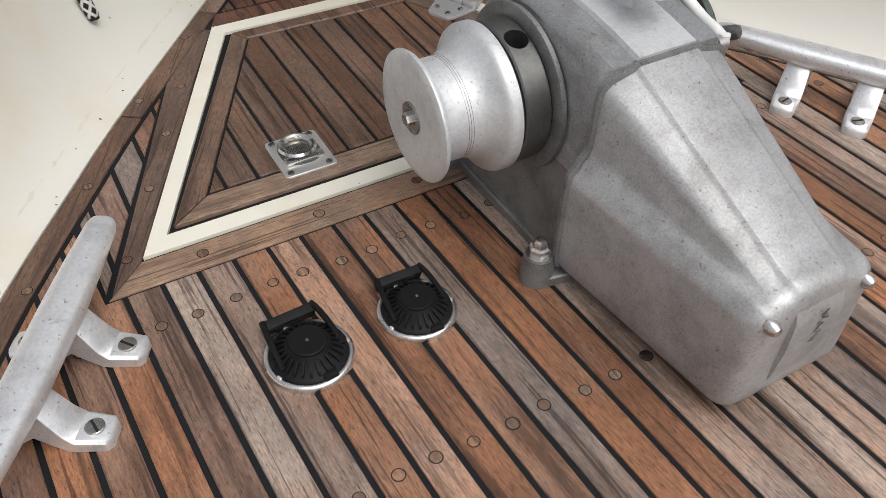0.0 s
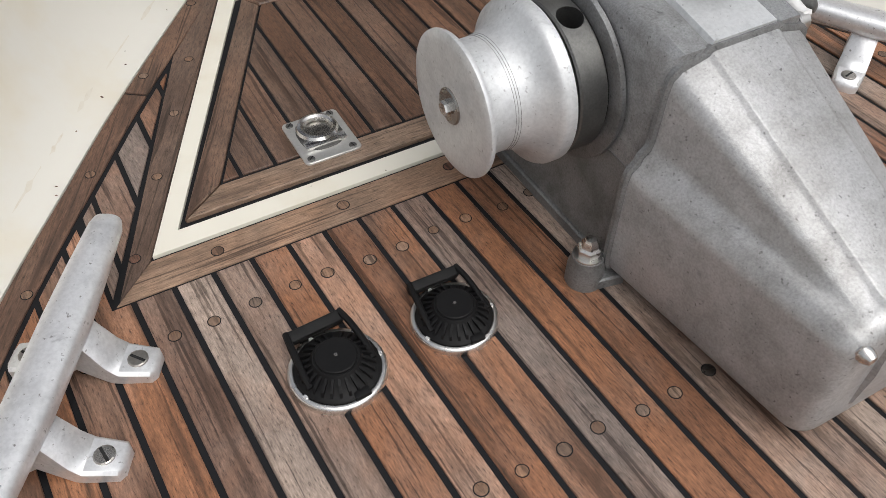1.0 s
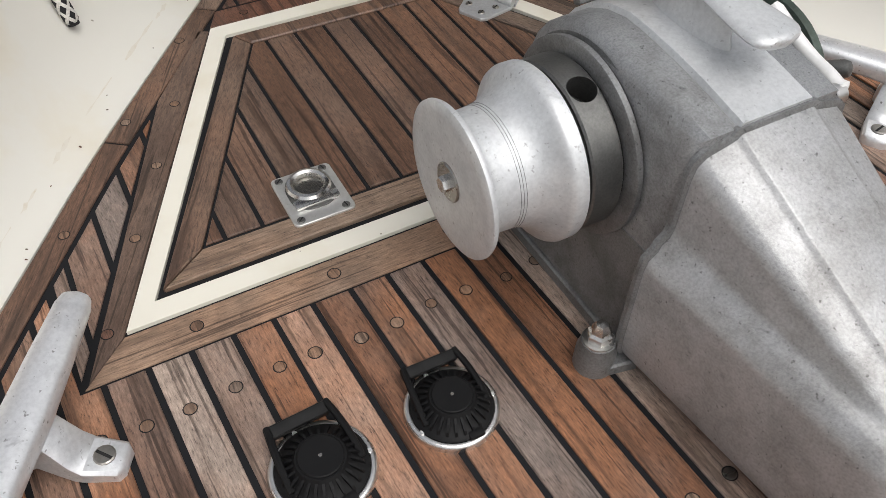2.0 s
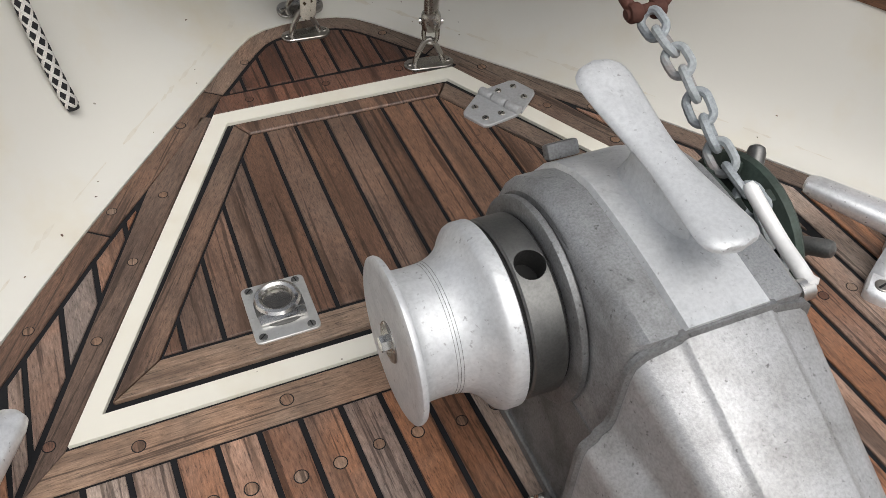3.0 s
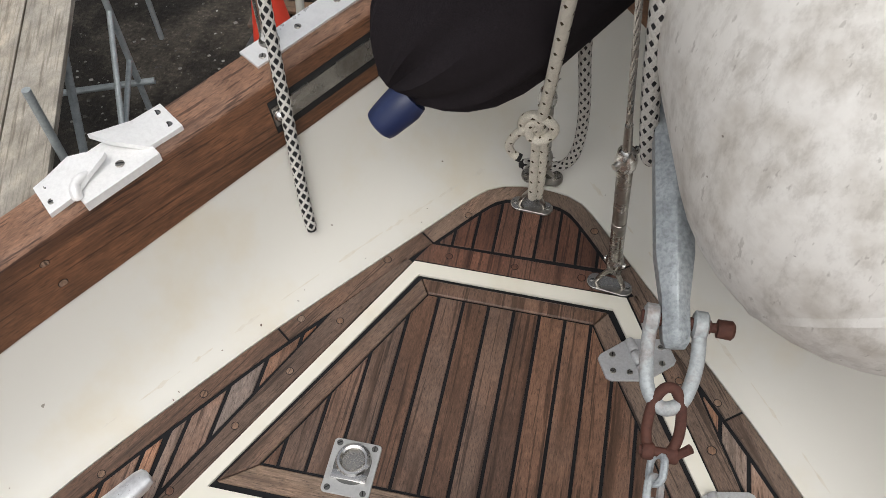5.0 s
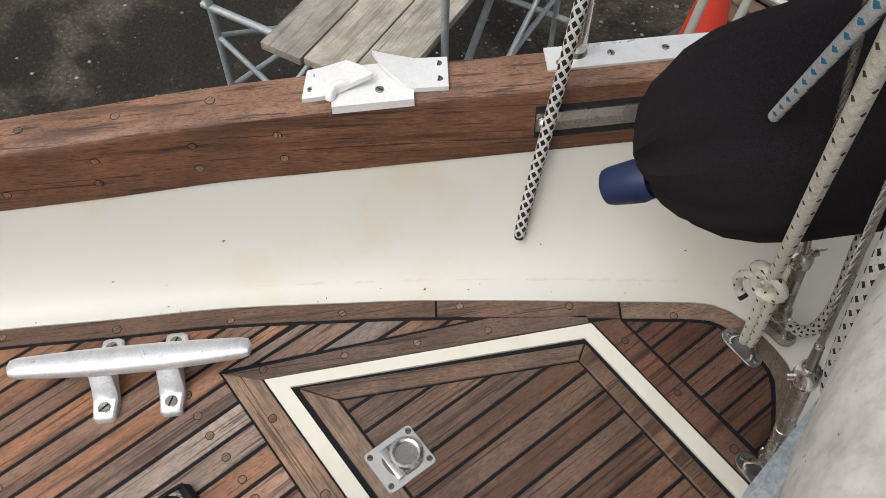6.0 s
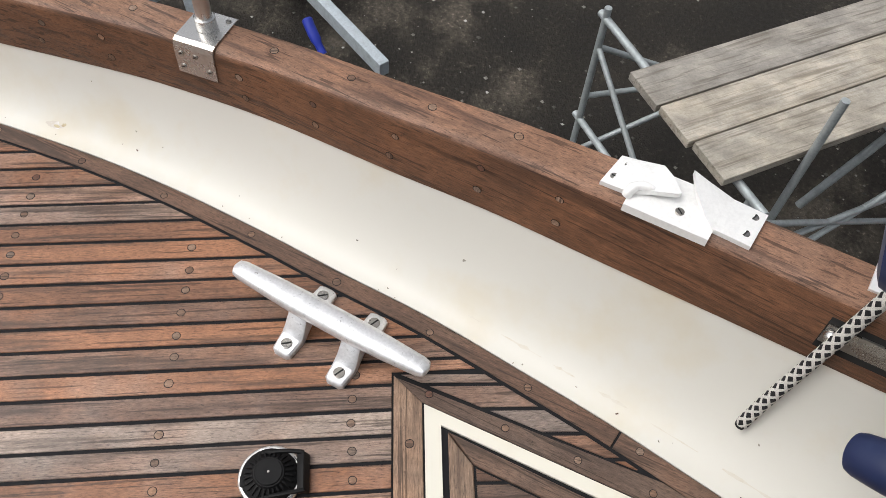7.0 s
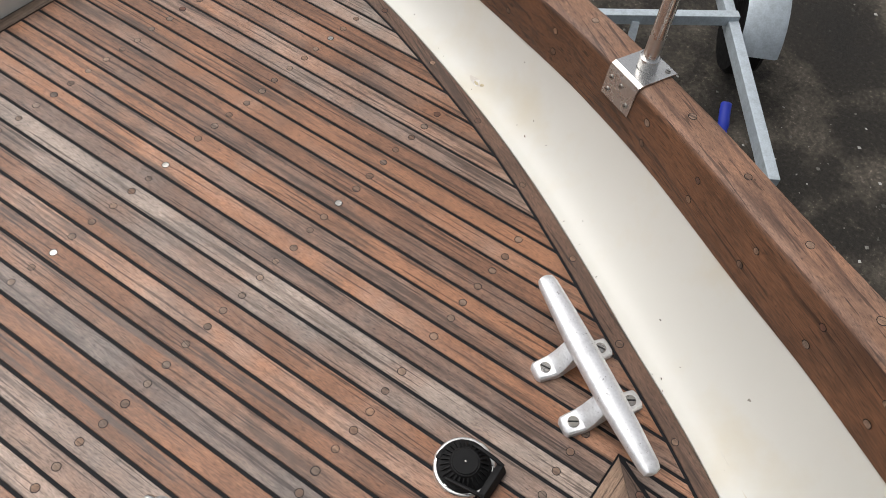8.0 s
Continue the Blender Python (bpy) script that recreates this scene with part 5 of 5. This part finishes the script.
def stanchion(side, y):
    p, u, v = rail_frame(y)
    ob = thing("stanchion", "stainless stanchion in an angle bracket on the rail", "stanchion", "stanchions", at=mirror(p, side))
    bm = bmesh.new()
    rings = []
    for d in (-0.036, 0.036):
        line = [(-0.0055, -0.062), (-0.0055, -0.010), (-0.003, -0.001), (0.004, 0.0025), (0.070, 0.0045)]
        low = [(a + 0.0032, z - 0.0026) for a, z in reversed(line)]
        rings.append([Vector(mirror(p + u * d + v * (a + lean(y) * min(z, 0)) + Vector((0, 0, z)), side)) for a, z in line + low])
    loft(bm, rings)
    part("bracket", bm, stainless, ob, smooth=False)
    q = p + v * 0.038
    part("socket", lathe([(0.0165, 0.0), (0.0165, 0.02), (0.0142, 0.022)], 22, Matrix.Translation(mirror(q + Vector((0, 0, 0.004)), side))), stainless, ob)
    part("tube", tube([mirror(q + Vector((0, 0, t)), side) for t in (0, 0.3, 0.62)], 0.0125, 20), stainless, ob)
    out = Vector((-v.x if side < 0 else v.x, -v.y, 0))
    face = out.to_track_quat("Z", "Y").to_matrix().to_4x4()
    for a, z in ((-0.024, -0.022), (0.024, -0.046), (-0.024, -0.048), (0.002, -0.022)):
        w = Vector(mirror(p + u * a - v * (0.0062 - lean(y) * z) + Vector((0, 0, z)), side))
        screw(ob, tuple(w), 0.0045, dull_stainless, face, 35)
    for a in (-0.026, 0.026):
        screw(ob, mirror(p + u * a + v * 0.06 + Vector((0, 0, 0.0048)), side), 0.0045, dull_stainless, None, 80)


stanchion(-1, -0.352)
stanchion(1, -0.352)

# ---- coachroof front behind the deck ----
bm = bmesh.new()
add_prism(bm, [(-0.6, -2.4), (1.4, -2.4), (1.4, -1.505), (1.36, -1.471), (-0.56, -1.471), (-0.6, -1.505)], -0.02, 0.09, 0.03)
tagged(link_bm("coachroof", bm, gelcoat, smooth=True), "low cream gelcoat coachroof step at the aft end of the deck", "coachroof", kind="structure")
deck_plank([(-0.64, -1.467), (1.44, -1.467), (1.44, -1.441), (-0.64, -1.441)], teak_cross, "cross_board")

# ---- bungs and screws in the planking ----
bung_meshes = []
for kind in range(3):
    bm = bmesh.new()
    r = 0.0059
    n = 14
    outer = [bm.verts.new(((r + 0.0011) * math.cos(2 * math.pi * k / n), (r + 0.0011) * math.sin(2 * math.pi * k / n), 0.0002)) for k in range(n)]
    inner = [bm.verts.new((r * math.cos(2 * math.pi * k / n), r * math.sin(2 * math.pi * k / n), 0.0004 if kind < 2 else 0.0003)) for k in range(n)]
    for k in range(n):
        f = bm.faces.new((outer[k - 1], outer[k], inner[k], inner[k - 1]))
        f.material_index = 0
    f = bm.faces.new(inner)
    f.material_index = 1
    mesh = bpy.data.meshes.new("bung")
    bm.to_mesh(mesh)
    bm.free()
    mesh.materials.append(caulk)
    mesh.materials.append((teak_bung, teak_dark, dull_stainless)[kind])
    bung_meshes.append(mesh)
brng = random.Random(11)


def bung(x, y, z=0.0, kinds=(0.87, 0.94), parent=None, m=None):
    roll = brng.random()
    ob = new("bung", bung_meshes[0 if roll < kinds[0] else 1 if roll < kinds[1] else 2])
    ob.parent = parent or deck
    s_ = brng.uniform(0.88, 1.06)
    ob.matrix_basis = (m or Matrix.Translation((x, y, z))) @ Matrix.Diagonal((s_, s_, 1, 1)) @ pose(0, 0, 0, 0, 0, brng.uniform(-8, 8))


for row in (-0.104, -0.377, -0.662, -0.951, -1.23):
    for xs, top in plank_columns:
        if row < top - 0.02 and brng.random() > 0.04:
            x = xs - SLANT * (row - FRONT)
            bung(x + brng.uniform(-0.003, 0.003), row + brng.uniform(-0.003, 0.003))
for side in (-1, 1):
    for i in range(6, 88, 6):
        q = (EDGE[i] + INNER[i]) / 2 + Vector((brng.uniform(-0.004, 0.004), brng.uniform(-0.01, 0.01), 0))
        bung(*mirror((q.x, q.y), side), kinds=(0.85, 1.0))
    for t in (0.06, 0.3, 0.52, 0.74):
        q = Vector((-0.026, -0.02)).lerp(Vector((0.20, 0.44)), t)
        bung(*mirror((q.x - 0.004, q.y), side), kinds=(0.85, 1.0))
    for y in np.arange(-1.2, 0.5, 0.115):
        p, u, v = rail_frame(float(y))
        if -0.40 < y < -0.31 or 0.22 < y < 0.43:
            continue
        face = (-v).to_track_quat("Z", "Y").to_matrix().to_4x4()
        for dz in (-0.038, -0.078):
            q = p - v * (0.0034 - lean(float(y)) * dz) + u * brng.uniform(-0.012, 0.012) + Vector((0, 0, dz))
            if side < 0:
                bung(0, 0, kinds=(0.88, 1.0), parent=bpy.data.objects["cap_rail_port"], m=Matrix.Translation(q) @ face)
        q = p + v * 0.036 + u * 0.04 + Vector((0, 0, 0.0003))
        if side < 0:
            bung(0, 0, kinds=(0.88, 1.0), parent=bpy.data.objects["cap_rail_port"], m=Matrix.Translation(q))
for x in (0.06, 0.2, 0.33, 0.47, 0.6, 0.74):
    bung(x, -0.022, kinds=(0.85, 1.0))
for x in (0.28, 0.39, 0.5):
    bung(x, 0.478, kinds=(0.1, 1.0))

# ---- flakes of dirt along the waterway ----
drng = random.Random(8)
verts, faces = [], []
for k in range(64):
    side = -1 if drng.random() < 0.65 else 1
    i = drng.randrange(8, 84)
    t = 0.05 + 0.4 * drng.random() ** 1.7
    e, r = EDGE[i], RAIL[i]
    mid = e.lerp(r, 0.67)
    mid.z = 0.010
    q = e * (1 - t) ** 2 + mid * 2 * t * (1 - t) + r * t * t + Vector((drng.uniform(-0.01, 0.01), drng.uniform(-0.01, 0.01), 0.0012))
    sz, a = 0.0010 + 0.003 * drng.random() ** 3, drng.uniform(0, 6.3)
    base = len(verts)
    for c, d in ((1, 0.35), (-0.8, 0.45), (-1, -0.35), (0.7, -0.5)):
        verts.append(mirror(q + Vector((sz * (c * math.cos(a) - d * math.sin(a)), sz * (c * math.sin(a) + d * math.cos(a)), 0)), side))
    verts.append(mirror(q + Vector((0, 0, 0.0012)), side))
    faces += [(base + j, base + (j + 1) % 4, base + 4) for j in range(4)]
flake_mesh = bpy.data.meshes.new("dirt_flakes")
flake_mesh.from_pydata(verts, [], faces)
flake_mesh.materials.append(teak_dark)
tagged(new("dirt_flakes", flake_mesh), "small dark flakes of dirt lying along the waterway", "dirt", kind="stuff")

# ---- worn spot in the gelcoat of the port bulwark ----
def waterway(i, t, up):
    lo = int(i)
    e, r = EDGE[lo].lerp(EDGE[lo + 1], i - lo), RAIL[lo].lerp(RAIL[lo + 1], i - lo)
    mid = e.lerp(r, 0.67)
    mid.z = 0.010
    return e * (1 - t) ** 2 + mid * 2 * t * (1 - t) + r * t * t + Vector((0, 0, up))


grime = painted("yellowed_grime", (0.63, 0.60, 0.525), 0.5, (0.56, 0.50, 0.39), 0.5, 0.75, 90.0, False)
grng = random.Random(31)
for side, word in ((-1, "port"), (1, "starboard")):
    i = 60.0
    while i < 86:
        span = grng.uniform(0.8, 3.2)
        bm = bmesh.new()
        top, low = [], []
        t0 = 0.21 - 0.0022 * (i - 60)
        steps = 7
        for k in range(steps + 1):
            q, w = i + span * k / steps, 0.022 * grng.random() ** 1.5 * math.sin(math.pi * (k + 0.3) / (steps + 0.6))
            top.append(bm.verts.new(mirror(waterway(min(q, 88.5), t0 + w + 0.0015, 0.0009), side)))
            low.append(bm.verts.new(mirror(waterway(min(q, 88.5), t0 - w - 0.0015, 0.0009), side)))
        for k in range(steps):
            bm.faces.new((low[k], low[k + 1], top[k + 1], top[k]))
        part("grime_streak", bm, grime, bpy.data.objects["bulwark_" + word])
        i += span + grng.uniform(0.1, 1.6)
stain_pale = painted("bare_chalky_gelcoat", (0.74, 0.73, 0.72), 0.7, (0.55, 0.50, 0.42), 0.45, 0.6, 60.0, False)
stain_ochre = painted("ochre_stain", (0.52, 0.45, 0.29), 0.6, (0.40, 0.31, 0.18), 0.45, 0.65, 70.0, False)
wrng = random.Random(2)
for nm, mat, ci, ct, si, st, up in (("worn_patch", stain_pale, 32.6, 0.235, 0.62, 0.055, 0.0012), ("worn_patch", stain_ochre, 32.8, 0.225, 0.3, 0.026, 0.0017), ("worn_patch", stain_ochre, 33.15, 0.265, 0.13, 0.03, 0.0017)):
    bm = bmesh.new()
    mid_v = bm.verts.new(waterway(ci, ct, up + 0.0003))
    ring = []
    for k in range(18):
        a, f = 2 * math.pi * k / 18, wrng.uniform(0.65, 1.1)
        ring.append(bm.verts.new(waterway(ci + si * f * math.cos(a), ct + st * f * math.sin(a), up - 0.0006)))
    for k in range(18):
        bm.faces.new((ring[k - 1], ring[k], mid_v))
    part(nm, bm, mat, bpy.data.objects["bulwark_port"])

# ---- the yard ----
yard_steel = metal("galvanised_scaffold_tube", (0.42, 0.46, 0.47), 0.5, 0.3, 120.0, (0.30, 0.33, 0.34), 0.4, 0.55, 0.001)
trailer_steel = metal("galvanised_trailer", (0.50, 0.56, 0.60), 0.5, 0.3, 120.0, (0.38, 0.42, 0.45), 0.35, 0.55, 0.001)
bd, bs = Vector((-0.385, 0.923, 0)), Vector((0.923, 0.385, 0))
B0 = Vector((-1.825, 0.855, -1.10))
stage = thing("scaffold_stage", "old grey scaffold boards on a galvanised tube frame", "scaffold", at=(-1.9, 2.0, GROUND_Z))
for k in range(3):
    off = (0.0, 0.012, 0.03)[k]
    a = B0 + bs * (0.192 * k + 0.006 * k) + bd * off
    bm = bmesh.new()
    m = Matrix.Translation(a + bs * 0.095 + bd * 1.25) @ pose(0, 0, 0, 0, 0, math.degrees(math.atan2(bd.y, bd.x)) - 90)
    box(bm, m, 0.19, 2.5, 0.038, 0.004)
    part("board", bm, old_board, stage, smooth=False)
def yard_tube(points, r=0.016, mat=None, parent=None, name="tube"):
    part(name, tube(points, r, 12), mat or yard_steel, parent or stage)
for t in (0.12, 1.5, 2.3):
    for w in (-0.36 if t < 1 else -0.06, 0.66):
        a = B0 + bd * t + bs * w
        yard_tube([Vector((a.x, a.y, GROUND_Z)), Vector((a.x, a.y, -1.09 if w < -0.1 else -1.14))])
yard_tube([(-1.415, 1.455, GROUND_Z), (-1.412, 1.452, -0.80)])
yard_tube([(-1.69, 1.76, -1.75), (-1.75, 2.08, -1.12)], 0.019)
for t in (0.12, 1.5, 2.3):
    a, b = B0 + bd * t - bs * (0.40 if t < 1 else 0.12), B0 + bd * t + bs * 0.74
    for z in (-1.145, -1.75):
        yard_tube([Vector((a.x, a.y, z)), Vector((b.x, b.y, z))], 0.017)
for w in (-0.06, 0.66):
    a, b = B0 + bd * 0.12 + bs * (w if w > 0 else -0.36), B0 + bd * 1.5 + bs * w
    yard_tube([Vector((a.x, a.y, -1.3)), Vector((b.x, b.y, -2.0))], 0.014)
    yard_tube([Vector((a.x, a.y, -2.0)), Vector((b.x, b.y, -1.3))], 0.014)
    yard_tube([Vector((a.x, a.y, -1.6)), Vector((b.x, b.y, -1.6))], 0.014)
a, b = B0 + bd * 0.12 - bs * 0.36, B0 + bd * 0.12 + bs * 0.66
yard_tube([Vector((a.x, a.y, -1.3)), Vector((b.x, b.y, -2.0))], 0.013)
yard_tube([Vector((a.x, a.y, -1.95)), Vector((b.x, b.y, -1.25))], 0.013)

trailer = thing("boat_trailer", "galvanised boat trailer frame with a grey mudguard and wheel", "trailer", at=(-3.0, -0.4, GROUND_Z))
def beam(a, b, w, h, name, parent, mat):
    a, b = Vector(a), Vector(b)
    bm = bmesh.new()
    box(bm, Matrix.Translation((a + b) / 2) @ (b - a).to_track_quat("X", "Z").to_matrix().to_4x4(), (b - a).length, w, h, 0.004)
    part(name, bm, mat, parent, smooth=False)
beam((-2.38, -0.10, -1.62), (-3.65, -1.0, -1.60), 0.055, 0.08, "draw_bar", trailer, trailer_steel)
beam((-3.27, -0.70, -1.57), (-2.78, -1.27, -1.57), 0.05, 0.06, "cross_beam", trailer, trailer_steel)
beam((-3.62, -0.66, -1.60), (-2.95, -1.48, -1.60), 0.05, 0.06, "cross_beam", trailer, trailer_steel)
beam((-2.9, -1.1, -1.58), (-2.7, -1.0, -2.08), 0.04, 0.04, "leg", trailer, trailer_steel)
bm = bmesh.new()
wm = pose(-3.55, -0.69, -1.78, 90, 0, 30)
part("wheel", lathe([(0.12, -0.07), (0.26, -0.075), (0.28, -0.05), (0.28, 0.05), (0.26, 0.075), (0.12, 0.07)], 36, wm), black_rubber, trailer)
bm = bmesh.new()
rings = []
for k in range(13):
    a = radians(10 + 160 * k / 12)
    ring = [(0.34, -0.11), (0.35, -0.09), (0.35, 0.09), (0.34, 0.11), (0.33, 0.1), (0.335, 0.08), (0.335, -0.08), (0.33, -0.1)]
    rings.append([wm @ Vector((r * math.cos(a), r * math.sin(a), z)) for r, z in ring])
loft(bm, rings)
part("mudguard", bm, trailer_steel, trailer)
handle = thing("blue_winch_handle", "blue handle standing on the trailer bar", "handle", at=(-2.58, -0.42, -1.68))
part("grip", tube(spline([(-2.56, -0.40, -1.70), (-2.61, -0.435, -1.655), (-2.66, -0.465, -1.615), (-2.69, -0.48, -1.59)], 4), [0.02] * 4 + [0.027] * 8 + [0.02], 12), painted("bright_blue_grip", (0.012, 0.03, 0.33), 0.5, (0.02, 0.05, 0.4), 0.5, 0.8, 20.0, False), handle)

red = painted("red_plastic", (0.62, 0.05, 0.025), 0.5, (0.45, 0.04, 0.02), 0.55, 0.8, 6.0, False)
cone = thing("traffic_cone", "red plastic traffic cone on the gravel", "traffic cone", at=(-1.355, 3.23, GROUND_Z))
part("cone", lathe([(0.15, 0.03), (0.135, 0.05), (0.034, 0.74), (0.031, 0.75), (0.024, 0.75), (0.024, 0.6)], 32, pose(-1.355, 3.23, GROUND_Z)), red, cone)
part("foot", prism(rounded(-1.355, 3.23, 0.40, 0.40, 0.06), GROUND_Z, GROUND_Z + 0.035, 0.006), dark_steel, cone, "dark grey foot", smooth=False)
blue = painted("blue_plastic_drum", (0.02, 0.10, 0.36), 0.4, (0.03, 0.14, 0.40), 0.5, 0.8, 4.0, False)
drum = thing("plastic_barrel", "blue plastic barrel standing in the yard", "barrel", at=(-1.84, 4.55, GROUND_Z))
part("barrel", lathe([(0.26, 0.0), (0.29, 0.03), (0.29, 0.28), (0.30, 0.30), (0.29, 0.32), (0.29, 0.6), (0.30, 0.62), (0.29, 0.64), (0.28, 0.86), (0.24, 0.9), (0.0, 0.9)], 40, pose(-1.84, 4.55, GROUND_Z)), blue, drum)
trestle = thing("white_trestle", "grubby white painted tube trestle beside the cone", "trestle", at=(-1.1, 2.9, GROUND_Z))
white_tube = painted("white_painted_tube", (0.52, 0.51, 0.46), 0.45, (0.45, 0.42, 0.36), 0.55, 0.8, 20.0, False)
yard_tube([(-1.492, 2.899, -0.976), (-0.643, 2.899, -1.080)], 0.024, white_tube, trestle, "top_rail")
yard_tube([(-1.175, 2.899, -1.008), (-1.279, 2.899, GROUND_Z)], 0.024, white_tube, trestle, "leg")
yard_tube([(-0.964, 2.899, -1.034), (-1.083, 2.899, GROUND_Z)], 0.022, white_tube, trestle, "leg")
yard_tube([(-0.737, 2.899, -1.071), (-0.822, 2.899, GROUND_Z)], 0.022, white_tube, trestle, "leg")
yard_tube([(-0.973, 2.899, -1.250), (-0.737, 2.899, -1.241)], 0.018, white_tube, trestle, "brace")
yard_tube([(-0.936, 2.899, -1.061), (-0.907, 2.899, -1.222)], 0.018, white_tube, trestle, "brace")
pallet_wood = wood("brown_pallet_wood", (0.05, 0.032, 0.02), (0.17, 0.105, 0.062), (0.16, 0.125, 0.095), (0.05, 1.0, 1.0), radians(4), 0.8, 0.5, 0.6)
pal = thing("pallet", "brown wooden pallet lying on the gravel", "pallet", at=(-0.95, 3.75, GROUND_Z))
for k in range(6):
    bm = bmesh.new()
    box(bm, pose(-0.95, 3.38 + 0.15 * k, GROUND_Z + 0.129, 0, 0, 4), 1.2, 0.1, 0.022, 0.002)
    part("slat", bm, pallet_wood, pal, smooth=False)
for k in range(3):
    bm = bmesh.new()
    box(bm, pose(-1.45 + 0.5 * k, 3.75, GROUND_Z + 0.059, 0, 0, 4), 0.1, 0.95, 0.118, 0.003)
    part("bearer", bm, pallet_wood, pal, smooth=False)

srng = random.Random(4)
bm = bmesh.new()
verts, faces = [], []
for k in range(9000):
    x, y = srng.uniform(-6.0, -0.9), srng.uniform(-3.0, 6.0)
    if srng.random() > 0.45 + 0.55 * math.sin(1.9 * x + 0.7 * y) * math.sin(1.3 * y - 0.6 * x):
        continue
    r = 0.006 + 0.014 * srng.random() ** 3
    base = len(verts)
    for px, py, pz in ((1, 0, 0.1), (0.2, 1, 0.1), (-0.9, 0.3, 0.1), (-0.2, -0.9, 0.1), (0.1, 0.05, 0.75)):
        verts.append((x + r * px * srng.uniform(0.7, 1.2), y + r * py * srng.uniform(0.7, 1.2), GROUND_Z - 0.004 + r * pz))
    faces += [(base, base + 1, base + 4), (base + 1, base + 2, base + 4), (base + 2, base + 3, base + 4), (base + 3, base, base + 4)]
stone_mesh = bpy.data.meshes.new("gravel_stones")
stone_mesh.from_pydata(verts, [], faces)
stone_mat, t_, b_ = material("grey_stone")
geo = t_.nodes.new("ShaderNodeNewGeometry")
t_.links.new(ramp(t_, geo.outputs["Random Per Island"], [(0.0, (0.03, 0.028, 0.024)), (0.45, (0.10, 0.095, 0.083)), (0.8, (0.26, 0.25, 0.225)), (1.0, (0.5, 0.49, 0.46))]), b_.inputs["Base Color"])
b_.inputs["Roughness"].default_value = 0.85
stone_mesh.materials.append(stone_mat)
tagged(new("gravel_stones", stone_mesh), "loose grey stones scattered over the wet yard", "gravel", kind="stuff")
bm.free()
